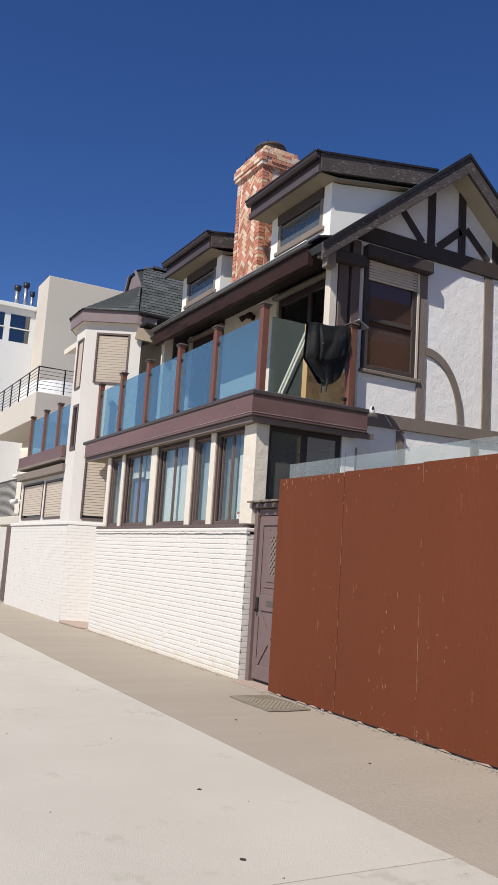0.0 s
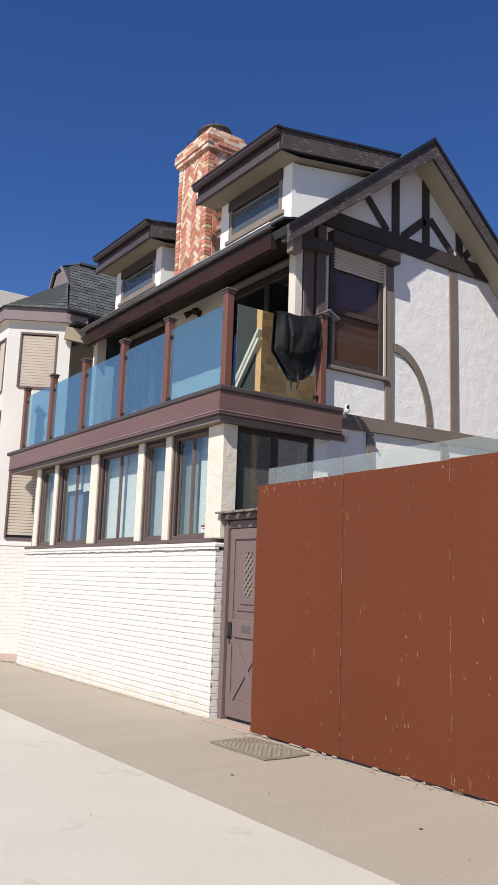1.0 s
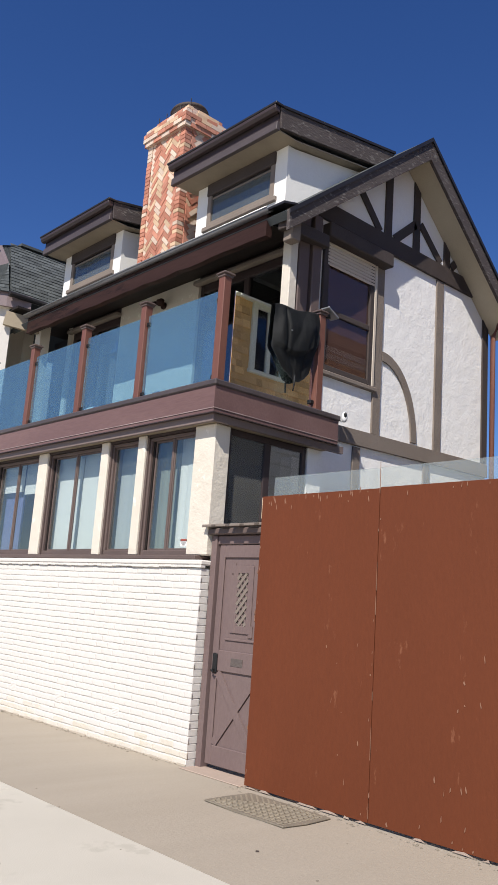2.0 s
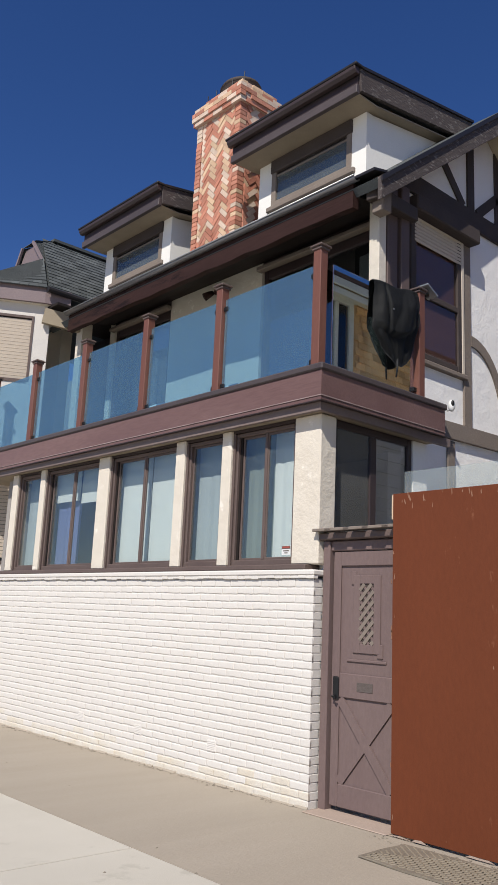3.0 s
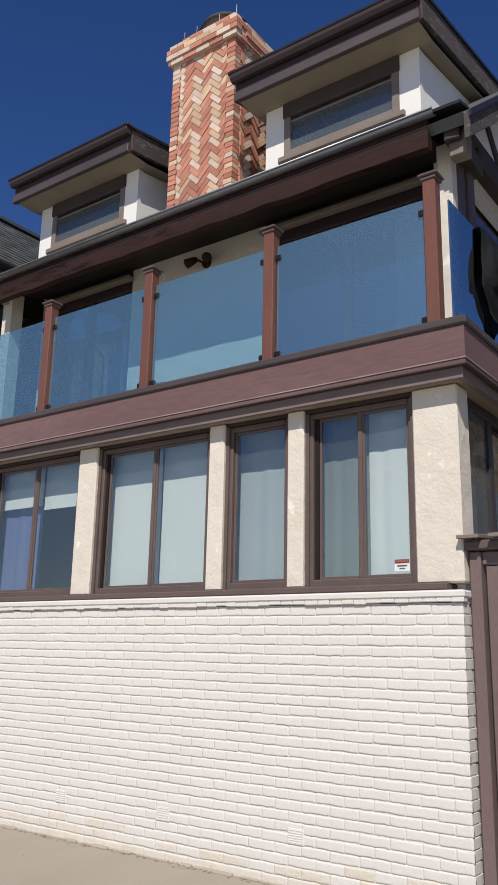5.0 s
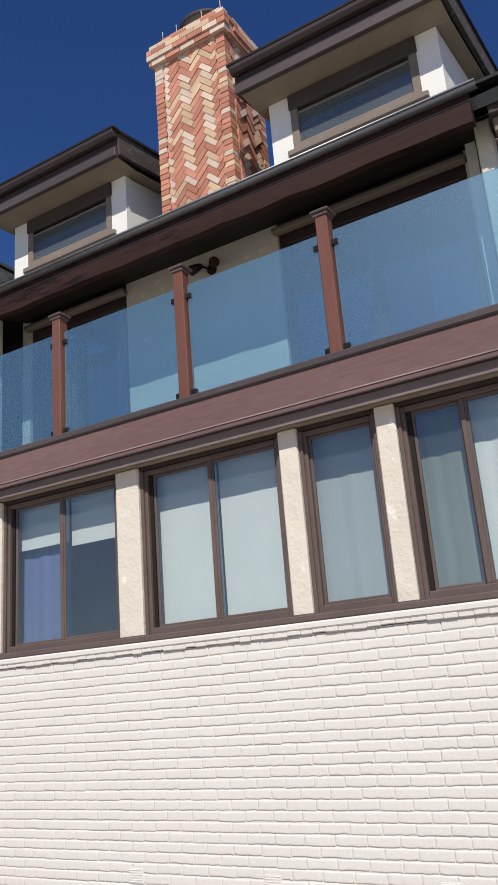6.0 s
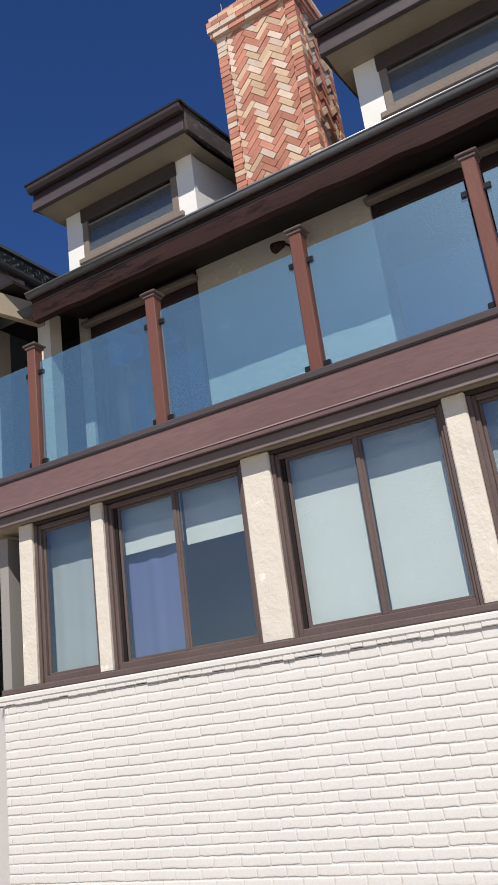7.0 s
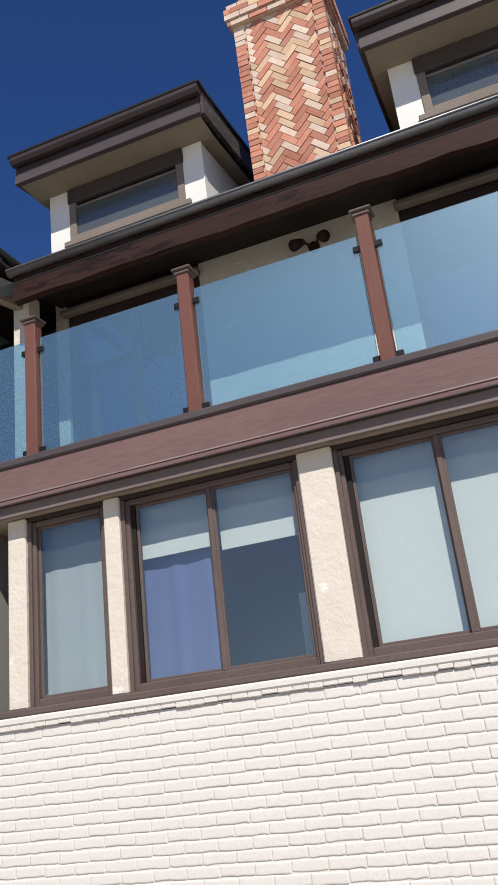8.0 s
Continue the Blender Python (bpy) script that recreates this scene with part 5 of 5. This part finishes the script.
for k in range(22):
    part("board", prism(bm_new(), [(NX, NY + 0.030, k * 0.19), (NX, NY + 0.052, k * 0.19), (NX, NY + 0.036, k * 0.19 + 0.188), (NX, NY + 0.030, k * 0.19 + 0.188)], (14.0 - NX, 0, 0)), M_MODERNW, nwall, "white lapped board")
nw = part("window", box(bm_new(), 7.74, 8.52, NY - 0.02, NY + 0.05, 4.90, 4.96, 0.01), M_GREENW, nb)
for q in ((7.76, 7.86, 4.96, 6.02), (8.40, 8.50, 4.96, 6.02), (7.86, 8.40, 5.93, 6.02), (8.09, 8.17, 4.96, 5.93)):
    part("frame_bar", box(bm_new(), q[0], q[1], NY - 0.02, NY + 0.04, q[2], q[3], 0.008), M_GREENW, nw)
for a, c in ((7.86, 8.09), (8.17, 8.40)):
    part("pane", box(bm_new(), a, c, NY, NY + 0.006, 4.96, 5.93), M_GLASSM, nw)
# dark sheet painted as the unlit room behind the panes
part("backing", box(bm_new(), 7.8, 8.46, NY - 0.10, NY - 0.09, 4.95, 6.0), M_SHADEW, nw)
part("eave_board", box(bm_new(), NX - 0.10, 14.1, NY + 0.26, NY + 0.30, 6.03, 6.14, 0.006), M_GREENW, nb)
part("eave_board", box(bm_new(), NX - 0.10, 14.1, NY + 0.22, NY + 0.258, 5.92, 6.02, 0.006), M_GREENW, nb)
part("eave_soffit", box(bm_new(), NX - 0.08, 14.05, NY + 0.002, NY + 0.22, 6.00, 6.02), M_GREENW, nb)
bm = bm_new()
prism(bm, [(NX - 0.1, NY + 0.30, 6.21), (NX - 0.1, 3.2, 8.3), (NX - 0.1, -0.3, 6.26), (NX - 0.1, -0.3, 6.16), (NX - 0.1, 3.2, 8.2), (NX - 0.1, NY + 0.30, 6.145)], (11.0, 0, 0))
part("roof", bm, M_ROOFB, nb)
for drop in (0.0, 0.16):
    bm = bm_new()
    beam(bm, (NX - 0.03, NY - 0.95, 4.40 - drop), (NX - 0.03, NY - 0.02, 5.50 - drop), 0.05, 0.07, up=(1, 0, 0))
    part("stair_stringer", bm, M_GREENW, nb, "pale sloping stair rail")
bm = bm_new()
prism(bm, [(NX + 0.02, 0.0, 6.2), (NX + 0.02, NY - 0.02, 6.2), (NX + 0.02, 3.2, 8.1)], (0.1, 0, 0))
part("gable", bm, M_GREENP, nb)

# ---- pale building beyond ----
ap = thing("apartment_building", (10, 34, 0), "pale rendered modern building with roof terrace", "building")
part("tower", box(bm_new(), 8.0, 16.0, 33.8, 35.6, 0, 12.95, 0.02), M_MODERN, ap, "cream rendered block")
bm = bm_new()
holes = ((6.94, 7.80), (5.9, 6.70), (4.9, 5.66))
xs = [3.0, 4.9, 5.66, 5.9, 6.70, 6.94, 7.80, 8.6]
for i, (a, c) in enumerate(zip(xs, xs[1:])):
    if i % 2:
        box(bm, a, c, 35.6, 35.8, 0, 10.26)
        box(bm, a, c, 35.6, 35.8, 11.5, 11.75)
    else:
        box(bm, a, c, 35.6, 35.8, 0, 11.75)
bmesh.ops.remove_doubles(bm, verts=bm.verts[:], dist=0.0005)
aw = part("wall", bm, M_MODERNW, ap, "white rendered wall")
part("parapet", box(bm_new(), 3.0, 8.0, 35.45, 36.2, 11.752, 11.95, 0.02), M_MODERNW, ap)
part("roof", box(bm_new(), 3.0, 8.0, 36.2, 44.0, 11.6, 11.9), M_MODERNW, ap)
for a, c in holes:
    w_ = part("window", box(bm_new(), a, c, 35.58, 35.64, 10.84, 10.89), M_MODERNW, ap)
    part("pane", box(bm_new(), a, c, 35.66, 35.67, 10.26, 11.5), M_GLASSD, w_)
    # dark sheet painted as the unlit room behind each pane
    part("backing", box(bm_new(), a, c, 35.76, 35.77, 10.26, 11.5), M_SHADEW, w_)
for x, hh, r in ((7.25, 12.75, 0.13), (7.62, 12.95, 0.12), (7.92, 12.6, 0.09)):
    fp = part("flue", tube(bm_new(), [(x, 36.3, 11.9), (x, 36.3, hh)], r * 0.75, 12), M_STEEL, ap, "steel flue pipe", True)
    part("flue_cap", tube(bm_new(), [(x, 36.3, hh), (x, 36.3, hh + 0.05), (x, 36.3, hh + 0.25)], [r * 0.8, r * 1.2, r * 1.2], 12), M_METALD, fp, "", True)
# terrace
part("terrace", box(bm_new(), 6.1, 9.6, 26.0, 32.5, 5.50, 6.42, 0.02), M_MODERN, ap)
part("terrace_wall", box(bm_new(), 7.3, 9.6, 26.6, 32.5, 0.0, 5.5), M_MODERN, ap)
bm = bm_new()
ring_ = [(6.9 + 1.1 * (1 - math.cos(t)), 30.4 - 1.1 * math.sin(t)) for t in (math.pi / 2 * k / 8 for k in range(9))]
prism(bm, [(x, y, 6.42) for x, y in ring_] + [(9.5, 29.3, 6.42), (9.5, 30.6, 6.42), (6.9, 32.4, 6.42)], (0, 0, 1.15))
part("curved_parapet", bm, M_MODERNW, ap)
rl = part("terrace_rail", tube(bm_new(), [(6.14, 32.4, 7.25), (6.14, 26.05, 7.25), (9.5, 26.05, 7.25)], 0.022, 6), M_METALD, ap)
for k in range(6):
    part("rail_bar", tube(bm_new(), [(6.14, 32.4, 6.55 + k * 0.115), (6.14, 26.05, 6.55 + k * 0.115), (9.5, 26.05, 6.55 + k * 0.115)], 0.009, 5), M_METALD, rl)
for x, y in ((6.14, 26.05), (7.0, 26.05), (8.0, 26.05), (9.0, 26.05), (6.14, 27.3), (6.14, 28.6), (6.14, 29.9), (6.14, 31.2)):
    part("rail_post", box(bm_new(), x - 0.02, x + 0.02, y - 0.02, y + 0.02, 6.42, 7.25), M_METALD, rl)
bm = bm_new()
box(bm, 6.9, 7.0, 22.2, 27.0, 0, 4.9)
# grey-mauve tone puts the recess's shade into the wall colour
part("lower_wall", bm, M_BAYF, ap)
part("lower_window", box(bm_new(), 6.86, 6.9, 23.0, 24.6, 2.9, 4.4), M_GLASSD, ap)
part("lower_balcony", box(bm_new(), 5.2, 6.9, 22.3, 26.6, 2.05, 2.30, 0.02), M_MODERN, ap)
lr = part("lower_rail", tube(bm_new(), [(5.25, 26.5, 3.35), (5.25, 22.35, 3.35), (6.85, 22.35, 3.35)], 0.025, 6), M_METALD, ap)
for k in range(30):
    y = 22.35 + k * 0.14
    part("baluster", tube(bm_new(), [(5.25, y, 2.3), (5.25, y, 3.35)], 0.010, 5), M_METALD, lr)
# wicker-clad round column
bm = bm_new()
tube(bm, [(5.62, 23.2, 2.3 + 0.1 * k) for k in range(20)], [0.42 + (0.03 if k % 2 else 0.0) for k in range(20)], 18)
part("round_column", bm, M_CREAM, ap, "ribbed cream round column", True)
side_gate = thing("side_gate", (5.1, 22.3, 0), "dark grey boarded gate beyond the wing", "gate")
for k in range(8):
    part("board", box(bm_new(), 4.94 + 0.004 * (k % 2), 4.98, 21.78 + k * 0.13, 21.90 + k * 0.13, 0.03, 2.0, 0.004), M_TRIM, side_gate)
part("gate_rail", box(bm_new(), 4.985, 5.03, 21.78, 22.82, 1.6, 1.72), M_TRIM, side_gate)
for z, sc in ((3.28, 1.0), (2.62, 1.3)):
    cc = thing("security_camera", (4.9, 21.5, z), "white bullet security camera at the wing's corner", "camera", "corner cameras")
    bm = bm_new()
    tube(bm, [(4.85, 21.55, z), (4.70, 21.45, z - 0.03)], 0.05 * sc, 12)
    part("housing", bm, M_WHITEP, cc, smooth=True)
    bm = bm_new()
    tube(bm, [(4.86, 21.5, z), (5.0, 21.4, z + 0.02)], 0.02, 8)
    part("bracket", bm, M_WHITEP, cc)

# grit along the hoarding and on the pavement
bm = bm_new()
rgp = random.Random(5)
for k in range(760):
    if k >= 420:
        x, y, r = FX - 0.012 - abs(rgp.gauss(0, 0.035)), rgp.uniform(9.2, 15.1), rgp.uniform(0.003, 0.013)
    elif k < 260:
        x, y, r = 4.86 - abs(rgp.gauss(0, 0.05)), rgp.uniform(-1, 8.4), rgp.uniform(0.003, 0.012)
    else:
        x, y, r = rgp.uniform(-2.5, 4.8), rgp.uniform(1.5, 14), rgp.uniform(0.003, 0.009)
    z = 0.004 if x > 3.21 else 0.0
    p0 = [bm.verts.new((x + r * rgp.uniform(0.7, 1.6) * math.cos(a), y + r * rgp.uniform(0.7, 1.6) * math.sin(a), z)) for a in (0, 1.6, 3.1, 4.7)]
    tp = bm.verts.new((x, y, z + r * 0.7))
    for i in range(4):
        bm.faces.new((p0[i], p0[(i + 1) % 4], tp))
solid("grit", bm, M_MAT, "scattered grit and paint flakes on the concrete", "grit", kind="stuff")
# flat stains: old gum and oil spots
for x, y, r in ((2.44, 4.92, 0.015), (2.12, 3.74, 0.015), (3.75, 6.9, 0.012), (4.0, 5.2, 0.011)):
    bm = bm_new()
    z = 0.005 if x > 3.21 else 0.001
    prism(bm, [(x + r * rgp.uniform(0.7, 1.2) * math.cos(a * 0.52), y + r * rgp.uniform(0.7, 1.4) * math.sin(a * 0.52), z) for a in range(12)], (0, 0, 0.003))
    solid("gum_spot", bm, M_TIMBER, "flattened dark gum spot on the concrete", "stain", "gum spots")
# bare edges where the plywood paint has chipped
rch = random.Random(14)
for k in range(150):
    if k % 5 == 0:
        y, z = edge[rch.randrange(0, 5)] + rch.uniform(-0.03, 0.03), rch.uniform(0.1, 2.3)
    elif k % 5 < 3:
        y, z = rch.uniform(2.0, 8.22), 2.425 - abs(rch.gauss(0, 0.05))
    elif k % 5 == 3:
        y, z = rch.uniform(2.0, 8.22), 0.03 + abs(rch.gauss(0, 0.04))
    else:
        y, z = rch.choice((7.15, 6.2, 5.4)) + rch.gauss(0, 0.12), rch.uniform(0.15, 1.3)
    hh, ww = rch.uniform(0.006, 0.045) * (0.6 if k % 5 == 3 else 1), rch.uniform(0.0015, 0.006)
    lean = rch.uniform(-0.3, 0.3) * hh
    bm = bm_new()
    prism(bm, [(4.8772, y - ww, z), (4.8772, y + ww * 0.6, z - hh * 0.3), (4.8772, y + ww + lean, z + hh * 0.5), (4.8772, y - ww * 0.3 + lean, z + hh)], (0.005, 0, 0))
    part("chip", bm, M_CHIP, hoard)

# worn seams and the ragged foot of the sheets
for y in edge[1:6]:
    z = 0.05
    while z < 2.40:
        hh = rch.uniform(0.04, 0.30)
        if rch.random() < 0.55:
            bm = bm_new()
            w_ = rch.uniform(0.001, 0.0028)
            prism(bm, [(4.8770, y - w_, z), (4.8770, y + w_, z + 0.01), (4.8770, y + w_ * 0.7, z + hh), (4.8770, y - w_ * 0.4, z + hh * 0.9)], (0.003, 0, 0))
            part("seam_wear", bm, M_CHIP, hoard)
        z += hh + rch.uniform(0.01, 0.12)
y = 2.0
while y < 8.2:
    w_ = rch.uniform(0.05, 0.22)
    if rch.random() < 0.7:
        bm = bm_new()
        prism(bm, [(4.8764, y, 0.012), (4.8764, y + w_, 0.012), (4.8764, y + w_ * 0.85, rch.uniform(0.014, 0.03)), (4.8764, y + w_ * 0.5, rch.uniform(0.018, 0.032)), (4.8764, y + w_ * 0.2, rch.uniform(0.014, 0.03))], (0.004, 0, 0))
        part("bare_foot", bm, M_PINK, hoard)
    y += w_ + rch.uniform(0, 0.06)

# pale cushions on the balcony deck
for i, (y, w_, hh) in enumerate(((10.95, 0.50, 0.36), (11.55, 0.55, 0.33), (12.35, 0.52, 0.37), (12.95, 0.50, 0.34))):
    bm = bm_new()
    NUc, NVc = 20, 12
    rows_c = []
    for v in range(NVc + 1):
        ph = -math.pi / 2 + math.pi * v / NVc
        row = []
        for u in range(NUc):
            th = 2 * math.pi * u / NUc
            ex = 0.55
            f = lambda s: math.copysign(abs(s) ** ex, s)
            px = 0.11 * f(math.cos(ph)) * f(math.cos(th))
            py = w_ / 2 * f(math.cos(ph)) * f(math.sin(th))
            pz = hh / 2 * f(math.sin(ph))
            wob = 1 + 0.05 * noise.noise(Vector((px * 9 + i, py * 6, pz * 7)))
            row.append(bm.verts.new((5.52 + px * wob + 0.12 * pz, y + py * wob, 3.572 + hh / 2 + pz * (wob if pz > 0 else 1.0))))
        rows_c.append(row)
    for a_, c_ in zip(rows_c, rows_c[1:]):
        for u in range(NUc):
            bm.faces.new((a_[u], a_[(u + 1) % NUc], c_[(u + 1) % NUc], c_[u]))
    bmesh.ops.remove_doubles(bm, verts=bm.verts[:], dist=0.0005)
    bmesh.ops.recalc_face_normals(bm, faces=bm.faces[:])
    solid("cushion", bm, M_CURTW, "pale cloth cushion leaning on the balcony deck", "cushion", "balcony cushions", smooth=True)
part("plaque", box(bm_new(), gx - 0.022, gx - 0.0185, 8.61, 8.77, 0.93, 1.0, 0.001), M_MIDT, leaf, "small faded plaque")

# ---- painted bricks of the wall ----
CH, BL = 0.0667, 0.212
variants = []
for v in range(10):
    rg = random.Random(v)
    fractions = (0.0, 0.016, 0.045, 0.12, 0.31, 0.5, 0.69, 0.88, 0.955, 0.984, 1.0)
    NS = len(fractions) - 1
    prof = [(0.012, 0.0), (-0.0022, 0.0014), (-0.0046, 0.0046), (-0.0053, 0.0090), (-0.0054, 0.016), (-0.0054, CH - 0.024), (-0.0051, CH - 0.0155), (-0.0042, CH - 0.0112), (-0.0012, CH - 0.0075), (0.012, CH - 0.0068)]
    verts, faces = [], []
    tilt, bulge = rg.uniform(-0.0004, 0.0004), rg.uniform(0.0, 0.0010)
    ends = (rg.choice((0.0030, 0.0045, 0.0058)), rg.choice((0.0030, 0.0045, 0.0058)))
    for s in range(NS + 1):
        f = fractions[s]
        yy = 0.0020 + (BL - 0.0040) * f
        edge_in = ends[0] if s == 0 else ends[1] if s == NS else 0.0
        drip = rg.uniform(-0.0048, 0.0030)
        for k, (px, pz) in enumerate(prof):
            dz = drip * (1 - pz / CH) ** 2
            verts.append((px + (edge_in if 0 < k < 9 else 0) + tilt * (f - 0.5) + (rg.uniform(-0.0002, 0.0002) - bulge if 1 < k < 8 else 0), yy, pz + dz))
    n_ = len(prof)
    for s in range(NS):
        for k in range(n_ - 1):
            a = s * n_ + k
            faces.append((a, a + n_, a + n_ + 1, a + 1))
    faces += [tuple(range(n_ - 1, -1, -1)), tuple(NS * n_ + k for k in range(n_))]
    pair = []
    for mt in (M_BRICKW, M_BRICKD):
        me = bpy.data.meshes.new("brick")
        me.from_pydata(verts, [], faces)
        for p in me.polygons:
            p.use_smooth = len(p.vertices) == 4
        me.materials.append(mt)
        bmv = bm_new()
        bmv.from_mesh(me)
        bmesh.ops.recalc_face_normals(bmv, faces=bmv.faces[:])
        bmv.to_mesh(me)
        bmv.free()
        pair.append(me)
    variants.append(pair)
core = [o for o in house.children if o.name == "brick_wall_core"][0]
rb = random.Random(11)
rest = bm_new()
dirty = bm_new()
quoins = bm_new()


def lay(me, m, a, b, y, into):
    """Adds a copy of a brick, trimmed to a..b, to the joined rest."""
    bm = bm_new()
    bm.from_mesh(me)
    for q in bm.verts:
        q.co = m @ q.co
    for q in bm.verts:
        if q.co.y < a:
            q.co.y = a + (q.co.y - a) * 0.02
        if q.co.y > b:
            q.co.y = b + (q.co.y - b) * 0.02
    tmp = bpy.data.meshes.new("tmp")
    bm.to_mesh(tmp)
    bm.free()
    into.from_mesh(tmp)
    bpy.data.meshes.remove(tmp)


for k in range(27):
    y = YN - (BL / 2 if k % 2 else 0)
    while y < YF:
        a, b = max(y, YN), min(y + BL, YF)
        m = Matrix.Translation((FX + rb.uniform(-0.0012, 0.0008), y + rb.uniform(-0.001, 0.001), k * CH + rb.uniform(-0.002, 0.002)))
        low = k == 0 or (k == 1 and rb.random() < 0.6) or (k == 2 and rb.random() < 0.15)
        me = variants[rb.randrange(10)][1 if low else 0]
        whole = y >= YN and y + BL <= YF
        if whole and 10.3 < y < 12.75:
            ob = new("brick", me)
            ob.matrix_basis = m
            attach(ob, core)
        elif b - a > 0.03:
            lay(me, m, a, b, y, dirty if low else rest)
        y += BL
    # quoin faces on the near end
    d = 0.13 if k % 2 else 0.10
    box(quoins, FX - 0.0052, FX + d, YN + 0.0005 + rb.uniform(-0.0015, 0.0015), YN + 0.05, k * CH + 0.001, (k + 1) * CH - 0.0055, 0.003)
tagged(part("brickwork", rest, M_BRICKW, core, smooth=True), kind="stuff")
tagged(part("quoin_course", quoins, M_BRICKW, core), kind="stuff")
tagged(part("brickwork", dirty, M_BRICKD, core, "yellowed flaking lowest courses", True), kind="stuff")

# far wing bricks, joined
rest = bm_new()
for k in range(29):
    z0, z1 = k * 0.068 + 0.001, (k + 1) * 0.068 - 0.004
    y = BY - (0.1 if k % 2 else 0)
    while y < 21.7:
        a, b = max(y, BY), min(y + 0.21, 21.7)
        if b - a > 0.03:
            box(rest, BX + rb.uniform(-0.001, 0.0015), BX + 0.03, a + 0.001, b - 0.001, z0, z1)
        y += 0.21
    s = -(0.1 if k % 2 else 0)
    dd = Vector((AX - BX, AY - BY, 0)).normalized()
    nn = Vector((-dd.y, dd.x, 0))
    while s < LD - 0.05 and k > 1:
        a, b = max(s, 0), min(s + 0.21, LD - 0.05)
        if b - a > 0.03:
            P = Vector((BX, BY, z0)) + dd * (a + 0.001) + nn * 0.002
            prism_pts = [P, P + dd * (b - a - 0.002), P + dd * (b - a - 0.002) + Vector((0, 0, z1 - z0)), P + Vector((0, 0, z1 - z0))]
            vs = [rest.verts.new(q) for q in prism_pts] + [rest.verts.new(q + nn * 0.04) for q in prism_pts]
            for f in ((0, 1, 2, 3), (1, 0, 4, 5), (2, 1, 5, 6), (3, 2, 6, 7), (0, 3, 7, 4)):
                rest.faces.new([vs[i] for i in f])
        s += 0.21
far_core = [o for o in house.children if o.name.startswith("brick_wall_core")][-1]
tagged(part("brickwork", rest, M_BRICKW, far_core), kind="stuff")
